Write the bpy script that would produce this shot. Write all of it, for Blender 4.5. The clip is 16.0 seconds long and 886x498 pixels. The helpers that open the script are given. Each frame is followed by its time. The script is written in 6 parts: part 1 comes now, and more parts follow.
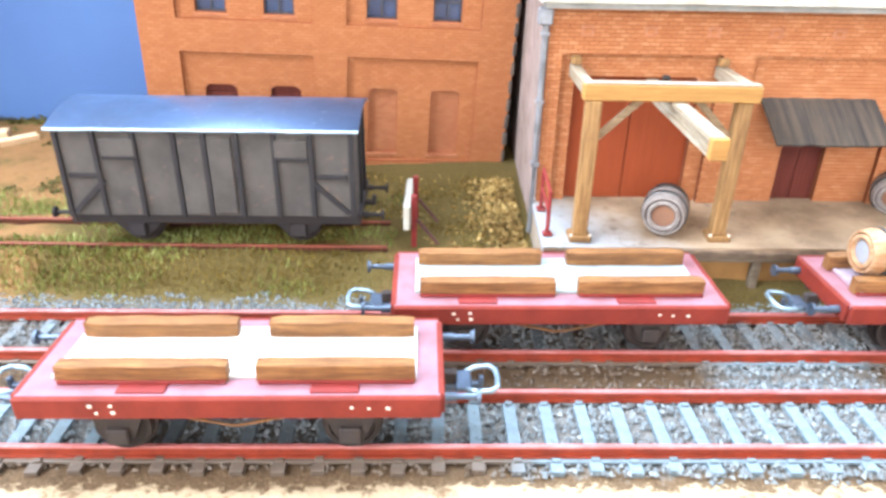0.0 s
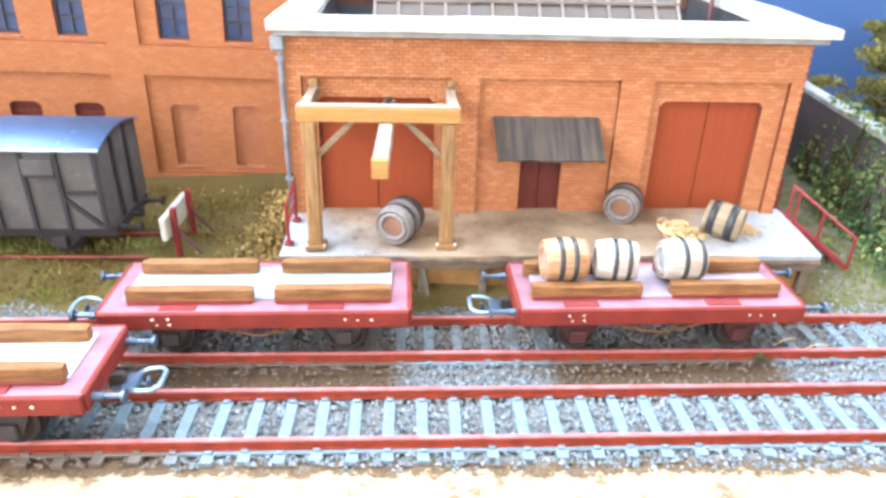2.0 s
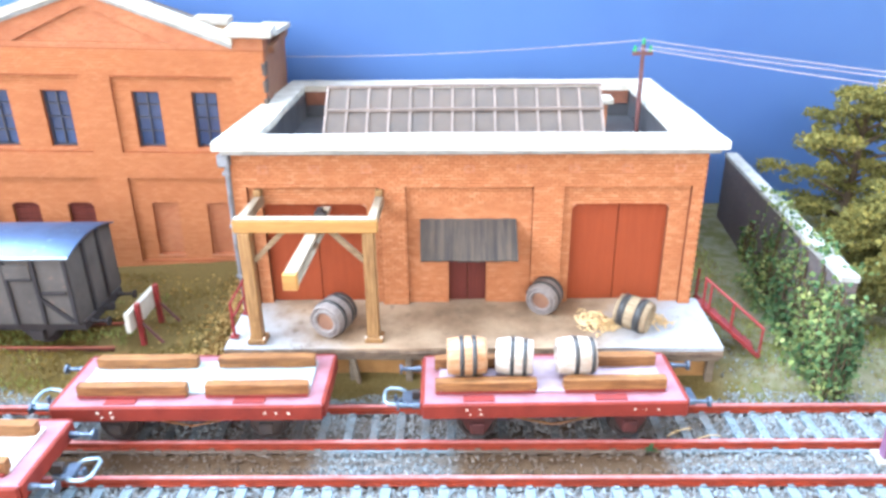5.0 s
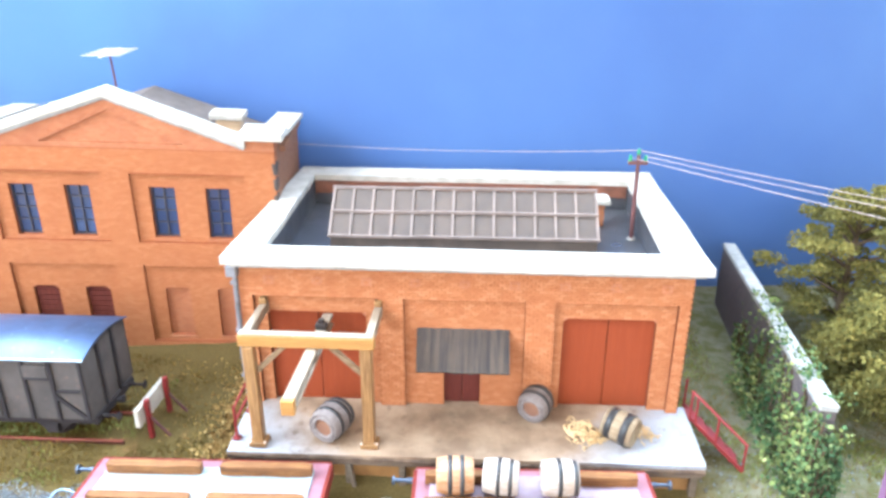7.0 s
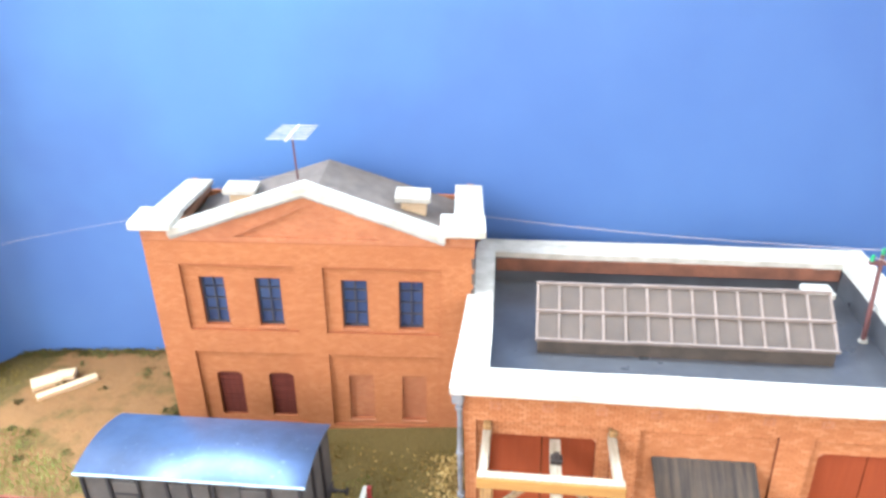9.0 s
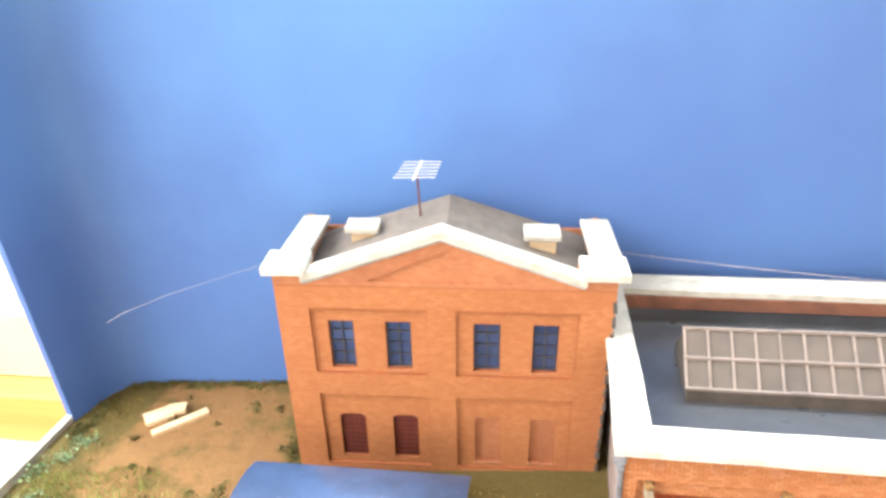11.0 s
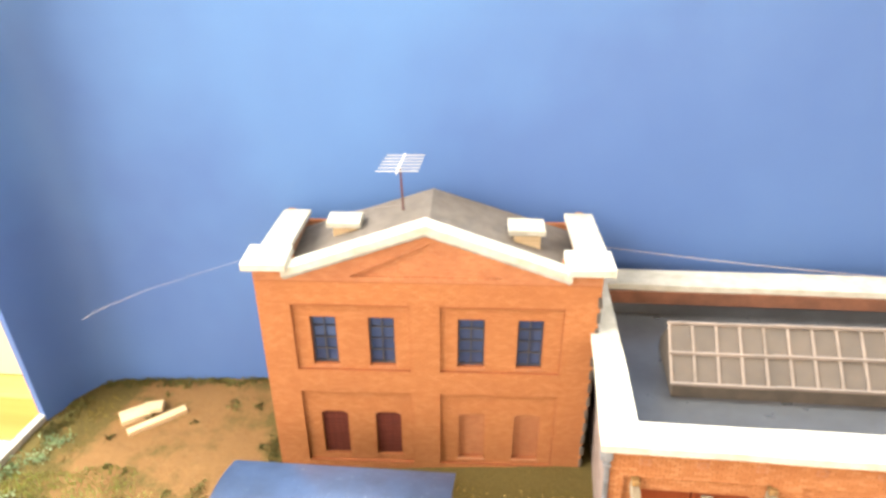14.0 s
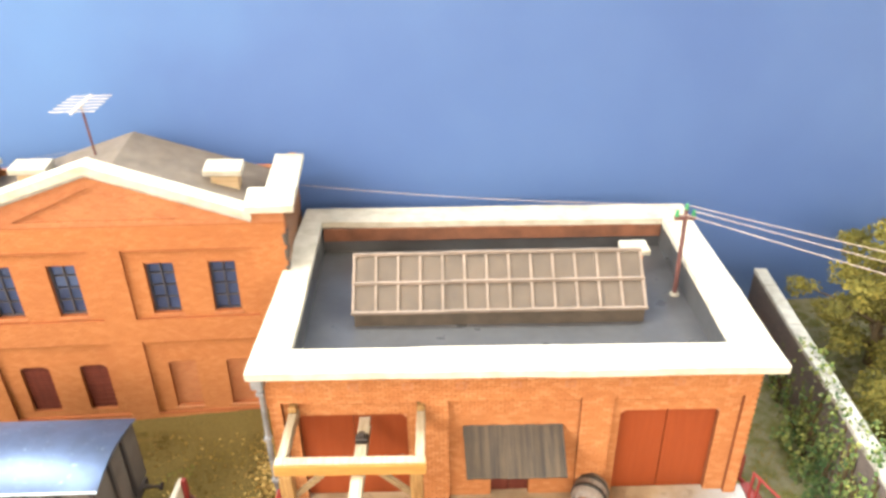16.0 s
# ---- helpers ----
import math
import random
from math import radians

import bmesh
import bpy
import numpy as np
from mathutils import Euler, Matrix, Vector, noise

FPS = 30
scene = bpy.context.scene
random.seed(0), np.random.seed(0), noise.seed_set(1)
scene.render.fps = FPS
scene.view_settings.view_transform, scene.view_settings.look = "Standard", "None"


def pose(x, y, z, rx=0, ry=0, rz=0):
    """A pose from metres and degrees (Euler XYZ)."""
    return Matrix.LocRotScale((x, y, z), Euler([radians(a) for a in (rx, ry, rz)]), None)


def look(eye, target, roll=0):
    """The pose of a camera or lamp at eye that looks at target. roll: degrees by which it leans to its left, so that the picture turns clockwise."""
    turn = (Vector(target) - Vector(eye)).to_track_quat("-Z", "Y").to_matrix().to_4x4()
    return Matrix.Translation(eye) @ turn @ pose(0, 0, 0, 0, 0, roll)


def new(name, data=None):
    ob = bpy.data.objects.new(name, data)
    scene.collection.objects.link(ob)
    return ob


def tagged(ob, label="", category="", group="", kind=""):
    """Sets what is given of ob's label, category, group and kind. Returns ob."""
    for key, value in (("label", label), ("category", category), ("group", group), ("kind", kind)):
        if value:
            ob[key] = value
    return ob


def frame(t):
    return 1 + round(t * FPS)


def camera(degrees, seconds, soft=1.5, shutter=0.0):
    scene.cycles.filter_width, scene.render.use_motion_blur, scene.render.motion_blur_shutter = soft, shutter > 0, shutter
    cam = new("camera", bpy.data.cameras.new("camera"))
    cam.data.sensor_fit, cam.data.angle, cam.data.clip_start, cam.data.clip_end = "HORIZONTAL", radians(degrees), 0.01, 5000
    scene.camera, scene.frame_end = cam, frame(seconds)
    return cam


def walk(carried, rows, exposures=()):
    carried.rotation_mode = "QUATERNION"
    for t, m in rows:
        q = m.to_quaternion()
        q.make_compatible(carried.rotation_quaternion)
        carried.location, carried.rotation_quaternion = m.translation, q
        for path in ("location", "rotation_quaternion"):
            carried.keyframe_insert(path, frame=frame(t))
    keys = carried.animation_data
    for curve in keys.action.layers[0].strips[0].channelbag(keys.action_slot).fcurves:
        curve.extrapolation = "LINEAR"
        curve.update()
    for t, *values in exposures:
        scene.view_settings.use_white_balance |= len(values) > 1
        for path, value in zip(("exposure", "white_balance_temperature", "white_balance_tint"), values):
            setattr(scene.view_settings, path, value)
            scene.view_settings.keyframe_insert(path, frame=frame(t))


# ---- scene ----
cam = camera(64.9, 16.0, 3.1)
PATH = [
    (0, (0.00242, -0.00852, 0.09830), (0.00405, 0.21449, -0.01468), 1.01),
    (0.5, (0.01626, -0.01072, 0.09967), (0.01843, 0.21121, -0.01540), 0.92),
    (1, (0.03217, -0.01577, 0.10273), (0.03712, 0.20649, -0.01163), 1.10),
    (1.5, (0.05139, -0.01874, 0.10759), (0.05797, 0.20411, -0.00553), 1.26),
    (2, (0.06972, -0.02094, 0.10807), (0.07770, 0.20206, -0.00465), 1.33),
    (2.5, (0.07986, -0.01940, 0.10761), (0.08479, 0.20383, -0.00485), 0.37),
    (3, (0.08369, -0.01992, 0.10960), (0.08382, 0.20380, -0.00196), 0.21),
    (3.5, (0.09301, -0.02183, 0.11365), (0.09160, 0.20335, 0.00506), 0.05),
    (4, (0.09744, -0.02538, 0.11798), (0.09313, 0.20122, 0.01245), -0.51),
    (4.5, (0.09991, -0.02931, 0.12239), (0.08922, 0.19769, 0.01818), -0.95),
    (5, (0.10596, -0.03282, 0.13114), (0.09802, 0.19693, 0.03292), -0.81),
    (5.2, (0.10933, -0.03237, 0.13652), (0.10295, 0.19781, 0.03918), -0.52),
    (7.3, (0.11298, -0.02824, 0.17110), (0.09635, 0.20358, 0.07900), -0.24),
    (7.5, (0.10554, -0.02498, 0.17618), (0.08530, 0.20678, 0.08465), -0.88),
    (8, (0.08321, -0.01554, 0.18571), (0.05642, 0.21400, 0.09035), -1.37),
    (8.5, (0.06873, -0.00643, 0.19887), (0.04059, 0.22159, 0.10031), -1.58),
    (9, (0.05102, 0.00053, 0.20539), (0.01944, 0.22550, 0.10101), -1.64),
    (9.5, (0.04497, 0.00291, 0.21365), (0.00960, 0.22665, 0.10786), -3.39),
    (9.7, (0.04096, 0.00467, 0.21535), (0.00215, 0.22756, 0.10900), -3.47),
    (11.8, (-0.00352, 0.01134, 0.22325), (-0.05043, 0.23433, 0.12041), -3.26),
    (12, (-0.00692, 0.01151, 0.22554), (-0.05516, 0.23448, 0.12329), -3.25),
    (12.5, (-0.01020, 0.00999, 0.22578), (-0.05890, 0.23313, 0.12412), -3.56),
    (13, (-0.00680, 0.00865, 0.22605), (-0.05483, 0.23254, 0.12571), -3.70),
    (13.5, (-0.00151, 0.00980, 0.22213), (-0.04545, 0.23300, 0.11846), -3.64),
    (14, (0.00966, 0.01336, 0.21704), (-0.02663, 0.23635, 0.11001), -2.60),
    (14.5, (0.03632, 0.01597, 0.21534), (0.01575, 0.23952, 0.10531), -1.28),
    (15, (0.05845, 0.01818, 0.21183), (0.04580, 0.23960, 0.09646), -1.36),
    (15.5, (0.07118, 0.01930, 0.20870), (0.06281, 0.24004, 0.09163), -1.43),
    (16, (0.08605, 0.01416, 0.20467), (0.08579, 0.23419, 0.08598), -1.08),
]
WHITE = [(0, -0.18, 5950, 10), (3, -0.09, 5650, 10), (5.2, -0.03, 5550, 10), (8, -0.13, 5750, 10), (9.7, -0.21, 6100, 10), (12, -0.26, 7000, 10), (13, -0.25, 7150, 10), (14.5, -0.24, 7950, 10), (16, -0.17, 8050, 10)]
walk(cam, [(t, look(eye, target, roll)) for t, eye, target, roll in PATH], WHITE)

# ---------- light ----------
world = bpy.data.worlds.new("room_air")
scene.world = world
world.use_nodes = True
world.node_tree.nodes["Background"].inputs[0].default_value = (0.75, 0.86, 1.0, 1)
world.node_tree.nodes["Background"].inputs[1].default_value = 0.35


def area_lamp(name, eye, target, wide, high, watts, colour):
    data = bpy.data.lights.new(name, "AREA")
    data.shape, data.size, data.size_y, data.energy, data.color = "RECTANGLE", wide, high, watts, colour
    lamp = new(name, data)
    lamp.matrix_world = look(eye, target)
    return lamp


# Unseen overhead lamp, set behind the backdrop to match how shadows fall.
OVERHEAD_LAMP = area_lamp("skylight_lamp", (0.08, 0.50, 1.0), (0.10, 0.16, 0.0), 3.2, 0.42, 102.0, (0.74, 0.88, 1.0))
# Added lamp for light from the left; no window is built there.
SIDE_LAMP = area_lamp("window_daylight", (-0.72, -0.14, 0.76), (-0.06, 0.27, 0.12), 0.6, 0.5, 34.0, (0.90, 0.96, 1.0))
# Added fill lamp behind the camera for the front faces; no window there.
FILL_LAMP = area_lamp("window_light", (-0.25, -1.25, 0.60), (0.0, 0.25, 0.05), 2.8, 0.8, 46.0, (1.0, 0.95, 0.90))

MM = 0.001

# ---------- materials ----------


class Mat:
    """A node material under construction: principled surface, object coordinates in millimetres."""

    def __init__(self, name, rough=0.7, metal=0.0, spec=0.4):
        self.m = bpy.data.materials.new(name)
        self.m.use_nodes = True
        self.t = self.m.node_tree
        self.s = self.t.nodes["Principled BSDF"]
        self.s.inputs["Roughness"].default_value = rough
        self.s.inputs["Metallic"].default_value = metal
        self.s.inputs["Specular IOR Level"].default_value = spec
        co = self.t.nodes.new("ShaderNodeTexCoord")
        mp = self.t.nodes.new("ShaderNodeMapping")
        mp.inputs["Scale"].default_value = (1000, 1000, 1000)
        self.t.links.new(co.outputs["Object"], mp.inputs["Vector"])
        self.co = mp.outputs["Vector"]

    def node(self, kind):
        return self.t.nodes.new(kind)

    def link(self, a, b):
        self.t.links.new(a, b)

    def stretch(self, sx, sy, sz):
        mp = self.node("ShaderNodeMapping")
        mp.inputs["Scale"].default_value = (sx, sy, sz)
        self.link(self.co, mp.inputs["Vector"])
        return mp.outputs["Vector"]

    def noise(self, scale, detail=4, rough=0.6, vec=None):
        n = self.node("ShaderNodeTexNoise")
        n.inputs["Scale"].default_value, n.inputs["Detail"].default_value, n.inputs["Roughness"].default_value = scale, detail, rough
        self.link(vec or self.co, n.inputs["Vector"])
        return n.outputs["Fac"]

    def ramp(self, fac, *stops):
        r = self.node("ShaderNodeValToRGB")
        el = r.color_ramp.elements
        while len(el) < len(stops):
            el.new(0.5)
        for e, (p, c) in zip(el, stops):
            e.position, e.color = p, (*c, 1) if len(c) == 3 else c
        self.link(fac, r.inputs["Fac"])
        return r.outputs["Color"]

    def mix(self, fac, a, b, kind="MIX"):
        n = self.node("ShaderNodeMix")
        n.data_type, n.blend_type = "RGBA", kind
        for sock, v in ((n.inputs["Factor"], fac), (n.inputs["A"], a), (n.inputs["B"], b)):
            if isinstance(v, (int, float)):
                sock.default_value = v
            elif isinstance(v, tuple):
                sock.default_value = (*v, 1)
            else:
                self.link(v, sock)
        return n.outputs["Result"]

    def math(self, op, a, b=0.0):
        n = self.node("ShaderNodeMath")
        n.operation = op
        for sock, v in zip(n.inputs, (a, b)):
            if isinstance(v, (int, float)):
                sock.default_value = v
            else:
                self.link(v, sock)
        return n.outputs[0]

    def colour(self, c):
        if isinstance(c, tuple):
            self.s.inputs["Base Color"].default_value = (*c, 1)
        else:
            self.link(c, self.s.inputs["Base Color"])
        return self

    def bump(self, height, far=0.2, strength=0.6):
        b = self.node("ShaderNodeBump")
        b.inputs["Strength"].default_value, b.inputs["Distance"].default_value = strength, far * MM
        self.link(height, b.inputs["Height"])
        self.link(b.outputs["Normal"], self.s.inputs["Normal"])
        return self

    def roughness(self, v):
        self.link(v, self.s.inputs["Roughness"])
        return self

    def split(self, vec=None):
        n = self.node("ShaderNodeSeparateXYZ")
        self.link(vec or self.co, n.inputs[0])
        return n.outputs

    def random(self):
        return self.node("ShaderNodeObjectInfo").outputs["Random"]


def painted(name, base, dark, rough=0.6, grain=0.35, scale=0.35, metal=0.0, worn=None, spec=0.4, relief=0.5):
    """Paint with grime in patches and a fine grain; worn: a lighter colour where it has rubbed off."""
    m = Mat(name, rough, metal, spec)
    big = m.noise(scale * 0.35, 5)
    fine = m.noise(scale * 6, 3)
    c = m.mix(m.ramp(big, (0.35, (0, 0, 0)), (0.68, (1, 1, 1))), base, dark)
    c = m.mix(m.math("MULTIPLY", fine, grain), c, dark)
    if worn:
        c = m.mix(m.ramp(m.noise(scale * 2.2, 6, 0.7), (0.6, (0, 0, 0)), (0.72, (1, 1, 1))), c, worn)
    m.colour(c).bump(fine, 0.06, relief)
    m.roughness(m.math("ADD", m.math("MULTIPLY", big, 0.3), rough - 0.15))
    return m.m


def brick_material(name, one, two, mortar, soot, axis="XZ"):
    m = Mat(name, 0.82, spec=0.25)
    x, y, z = m.split()
    cmb = m.node("ShaderNodeCombineXYZ")
    m.link(x if axis == "XZ" else y, cmb.inputs[0])
    m.link(z, cmb.inputs[1])
    b = m.node("ShaderNodeTexBrick")
    m.link(cmb.outputs[0], b.inputs["Vector"])
    b.inputs["Color1"].default_value, b.inputs["Color2"].default_value, b.inputs["Mortar"].default_value = (*one, 1), (*two, 1), (*mortar, 1)
    b.inputs["Scale"].default_value, b.inputs["Mortar Size"].default_value = 1.0, 0.085
    b.inputs["Mortar Smooth"].default_value, b.inputs["Bias"].default_value = 0.35, -0.1
    b.inputs["Brick Width"].default_value, b.inputs["Row Height"].default_value = 2.6, 1.02
    patch = m.ramp(m.noise(0.045, 5), (0.38, (0, 0, 0)), (0.7, (1, 1, 1)))
    c = m.mix(m.math("MULTIPLY", patch, 0.55), b.outputs["Color"], soot)
    c = m.mix(m.math("MULTIPLY", m.ramp(m.noise(0.5, 4), (0.45, (0, 0, 0)), (0.75, (1, 1, 1))), 0.35), c, two)
    specks = m.ramp(m.noise(1.3, 2), (0.7, (0, 0, 0)), (0.78, (1, 1, 1)))
    c = m.mix(m.math("MULTIPLY", specks, 0.5), c, (0.62, 0.42, 0.26))
    m.colour(c)
    h = m.math("SUBTRACT", m.math("MULTIPLY", m.noise(2.5, 3), 0.25), b.outputs["Fac"])
    m.bump(h, 0.22, 0.8)
    return m.m


def wood_material(name, light, dark, along="X", rough=0.75, scale=1.0):
    m = Mat(name, rough, spec=0.25)
    st = {"X": (0.06, 1.0, 1.0), "Y": (1.0, 0.06, 1.0), "Z": (1.0, 1.0, 0.06), "YZ": (1.0, 0.06, 0.06)}[along]
    grain = m.noise(1.4 * scale, 6, 0.65, m.stretch(*st))
    spots = m.noise(0.18 * scale, 4)
    c = m.mix(m.ramp(grain, (0.32, (0, 0, 0)), (0.68, (1, 1, 1))), dark, light)
    c = m.mix(m.math("MULTIPLY", m.ramp(spots, (0.45, (0, 0, 0)), (0.75, (1, 1, 1))), 0.5), c, dark)
    c = m.mix(m.math("MULTIPLY", m.random(), 0.3), c, dark)
    m.colour(c).bump(grain, 0.12, 0.5)
    return m.m


BRICK = brick_material("shed_brick", (0.50, 0.205, 0.10), (0.40, 0.15, 0.07), (0.47, 0.30, 0.19), (0.29, 0.115, 0.06))
BRICK_SIDE = brick_material("shed_brick_side", (0.50, 0.19, 0.08), (0.40, 0.13, 0.05), (0.46, 0.28, 0.16), (0.28, 0.11, 0.05), "YZ")
HOUSE_BRICK = brick_material("house_brick", (0.47, 0.185, 0.085), (0.39, 0.14, 0.065), (0.43, 0.225, 0.125), (0.28, 0.095, 0.045))
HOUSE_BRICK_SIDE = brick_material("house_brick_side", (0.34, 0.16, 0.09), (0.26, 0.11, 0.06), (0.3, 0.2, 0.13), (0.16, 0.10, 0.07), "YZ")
WALL_BRICK = brick_material("garden_brick", (0.13, 0.105, 0.10), (0.095, 0.082, 0.085), (0.16, 0.14, 0.13), (0.065, 0.06, 0.065), "YZ")
SIDE_GREY = painted("side_render", (0.33, 0.25, 0.23), (0.20, 0.145, 0.125), 0.85, 0.35, 0.3, worn=(0.40, 0.34, 0.33))
COPING = painted("coping_paint", (0.55, 0.525, 0.465), (0.38, 0.35, 0.29), 0.75, 0.15, 0.4)
GREY_COPING = painted("grey_coping", (0.42, 0.42, 0.40), (0.26, 0.26, 0.24), 0.8, 0.3, 0.5)
DOOR_RED = wood_material("door_red", (0.265, 0.054, 0.016), (0.235, 0.046, 0.014), "Z", 0.75, 0.8)
DOOR_DARK = wood_material("door_dark_red", (0.15, 0.034, 0.022), (0.09, 0.02, 0.015), "Z", 0.75)
ROOF_FELT = painted("roof_felt", (0.10, 0.102, 0.112), (0.07, 0.07, 0.076), 0.32, 0.2, 0.2, 0.3, spec=0.9, relief=0.15)
HOUSE_FELT = painted("house_roof", (0.19, 0.155, 0.13), (0.135, 0.113, 0.096), 0.8, 0.4, 0.4)
RED_WAGON = painted("wagon_red", (0.20, 0.027, 0.016), (0.135, 0.018, 0.012), 0.62, 0.3, 0.5, spec=0.25)
# Deck red made paler and pinker: its sheen is put into the colour.
RED_SHEEN = painted("wagon_top", (0.28, 0.145, 0.18), (0.22, 0.085, 0.10), 0.36, 0.2, 0.5, spec=0.8)
IRON_RED = painted("iron_red", (0.075, 0.02, 0.018), (0.04, 0.017, 0.016), 0.75, 0.4, 0.5, spec=0.2)
RED_DEEP = painted("pocket_red", (0.20, 0.018, 0.014), (0.14, 0.012, 0.01), 0.6)
RAIL_RED = painted("rail_rust", (0.27, 0.036, 0.012), (0.15, 0.022, 0.009), 0.65, 0.4, 0.6)
RAIL_HEAD = painted("rail_head", (0.50, 0.20, 0.19), (0.36, 0.09, 0.08), 0.35, 0.3, 0.5, 0.15, spec=0.6)
CARD = wood_material("white_board", (0.66, 0.66, 0.63), (0.48, 0.47, 0.44), "X", 0.65, 0.35)
BAULK = wood_material("baulk_wood", (0.34, 0.16, 0.055), (0.10, 0.042, 0.016), "X", 0.6, 1.1)
BEAM = wood_material("gantry_timber", (0.40, 0.235, 0.095), (0.17, 0.088, 0.036), "Z", 0.45)
BEAM_X = wood_material("gantry_timber_long", (0.48, 0.27, 0.08), (0.30, 0.15, 0.045), "X", 0.5)
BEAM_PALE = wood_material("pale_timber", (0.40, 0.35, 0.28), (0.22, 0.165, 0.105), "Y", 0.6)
BEAM_BRACE = wood_material("brace_timber", (0.36, 0.27, 0.17), (0.16, 0.10, 0.05), "X", 0.6)
STEEL_BLUE = painted("coupling_steel", (0.12, 0.16, 0.225), (0.05, 0.065, 0.095), 0.36, 0.3, 0.8, 0.6, spec=0.6)
LOOP_STEEL = painted("loop_steel", (0.34, 0.44, 0.50), (0.14, 0.20, 0.26), 0.34, 0.25, 0.8, 0.5, spec=0.7)
BLACK = painted("underframe_black", (0.036, 0.031, 0.031), (0.052, 0.038, 0.032), 0.8, 0.4, 0.5, spec=0.2)
TYRE = painted("wheel_steel", (0.045, 0.035, 0.032), (0.03, 0.024, 0.022), 0.6, 0.3, 0.6, 0.2, spec=0.25)
VAN_GREY = painted("van_grey", (0.104, 0.093, 0.085), (0.058, 0.052, 0.049), 0.75, 0.35, 0.2, worn=(0.16, 0.105, 0.08), spec=0.25)
VAN_POST = painted("van_post", (0.034, 0.031, 0.033), (0.026, 0.023, 0.025), 0.7, spec=0.25)
VAN_ROOF = painted("van_roof", (0.085, 0.135, 0.255), (0.06, 0.09, 0.165), 0.34, 0.2, 0.22, 0.5, worn=(0.20, 0.27, 0.36), spec=0.7, relief=0.06)
# Pale colour of the bead that holds the van eave's bright glint.
VAN_EAVE = painted("van_eave", (0.42, 0.52, 0.58), (0.22, 0.30, 0.38), 0.35, 0.3, 0.8, 0.2, spec=0.7)
SLATE = wood_material("awning_felt", (0.115, 0.088, 0.066), (0.038, 0.035, 0.035), "YZ", 0.8, 0.45)
CONCRETE = painted("platform_side", (0.34, 0.28, 0.22), (0.24, 0.18, 0.125), 0.8, 0.35, 0.18, worn=(0.40, 0.37, 0.33))


def deck_material():
    """Brown trodden concrete; light past the shed's shadow is painted pale towards both ends."""
    m = Mat("platform_deck", 0.75, spec=0.3)
    x, y, z = m.split()
    fine, big = m.noise(1.8, 4, 0.7), m.noise(0.07, 5, 0.6)
    worn = m.mix(m.ramp(big, (0.35, (0, 0, 0)), (0.65, (1, 1, 1))), (0.20, 0.13, 0.078), (0.40, 0.29, 0.19))
    pale = m.mix(m.ramp(fine, (0.3, (0, 0, 0)), (0.7, (1, 1, 1))), (0.28, 0.29, 0.31), (0.38, 0.41, 0.45))
    far = m.math("ADD", m.math("ABSOLUTE", m.math("ADD", x, 4.0)), m.math("MULTIPLY", m.math("SUBTRACT", big, 0.5), 40.0))
    far = m.math("SUBTRACT", far, m.math("MULTIPLY", y, 0.9))
    mask = m.ramp(m.math("MULTIPLY", m.math("SUBTRACT", far, 44.0), 0.045), (0.0, (0, 0, 0)), (1.0, (1, 1, 1)))
    c = m.mix(mask, worn, pale)
    c = m.mix(m.math("MULTIPLY", fine, 0.3), c, (0.20, 0.15, 0.11))
    stain = m.ramp(m.noise(0.22, 6, 0.7), (0.57, (0, 0, 0)), (0.70, (1, 1, 1)))
    c = m.mix(m.math("MULTIPLY", stain, 0.6), c, (0.11, 0.075, 0.05))
    m.colour(c).bump(fine, 0.12, 0.5)
    return m.m


DECK = deck_material()
TIMBER_GREY = wood_material("weathered_timber", (0.24, 0.19, 0.14), (0.12, 0.09, 0.06), "X", 0.85)
HOOP = painted("hoop_black", (0.02, 0.02, 0.022), (0.04, 0.04, 0.04), 0.4)
BARREL_WHITE = wood_material("barrel_pale", (0.53, 0.51, 0.50), (0.30, 0.22, 0.15), "X", 0.7)
BARREL_OAK = wood_material("barrel_oak", (0.36, 0.29, 0.19), (0.17, 0.11, 0.06), "X", 0.7)
BARREL_GREY = wood_material("barrel_grey", (0.30, 0.27, 0.25), (0.16, 0.13, 0.12), "X", 0.7)
RUSTY = painted("rust_core", (0.26, 0.13, 0.075), (0.16, 0.08, 0.05), 0.8)
STRAW = painted("straw", (0.70, 0.52, 0.29), (0.52, 0.35, 0.16), 0.85)
PIPE = painted("pipe_zinc", (0.30, 0.31, 0.34), (0.16, 0.16, 0.17), 0.45, 0.3, 0.5, 0.4)
MULLION = painted("skylight_bars", (0.26, 0.20, 0.17), (0.16, 0.125, 0.105), 0.7)
FRAME_DARK = painted("window_frame", (0.04, 0.045, 0.075), (0.06, 0.055, 0.06), 0.5)
WHITE_BAR = painted("white_marking", (0.8, 0.72, 0.62), (0.6, 0.5, 0.42), 0.7)
GREEN_GLASS = painted("insulator_green", (0.03, 0.28, 0.12), (0.02, 0.16, 0.08), 0.3)
WIRE = painted("wire", (0.45, 0.38, 0.34), (0.3, 0.22, 0.2), 0.5)
RED_STEEL = painted("red_steel", (0.26, 0.03, 0.03), (0.17, 0.02, 0.02), 0.5)
OFFCUT = wood_material("offcut_wood", (0.72, 0.56, 0.38), (0.55, 0.38, 0.22), "X", 0.75)


def glass_material(name, tint, rough=0.12):
    m = Mat(name, rough, spec=0.6)
    n = m.noise(0.4, 3)
    m.colour(m.mix(n, tint, tuple(v * 0.7 for v in tint)))
    m.bump(n, 0.05, 0.15)
    return m.m


PANE_DARK = glass_material("window_pane", (0.055, 0.08, 0.17), 0.1)
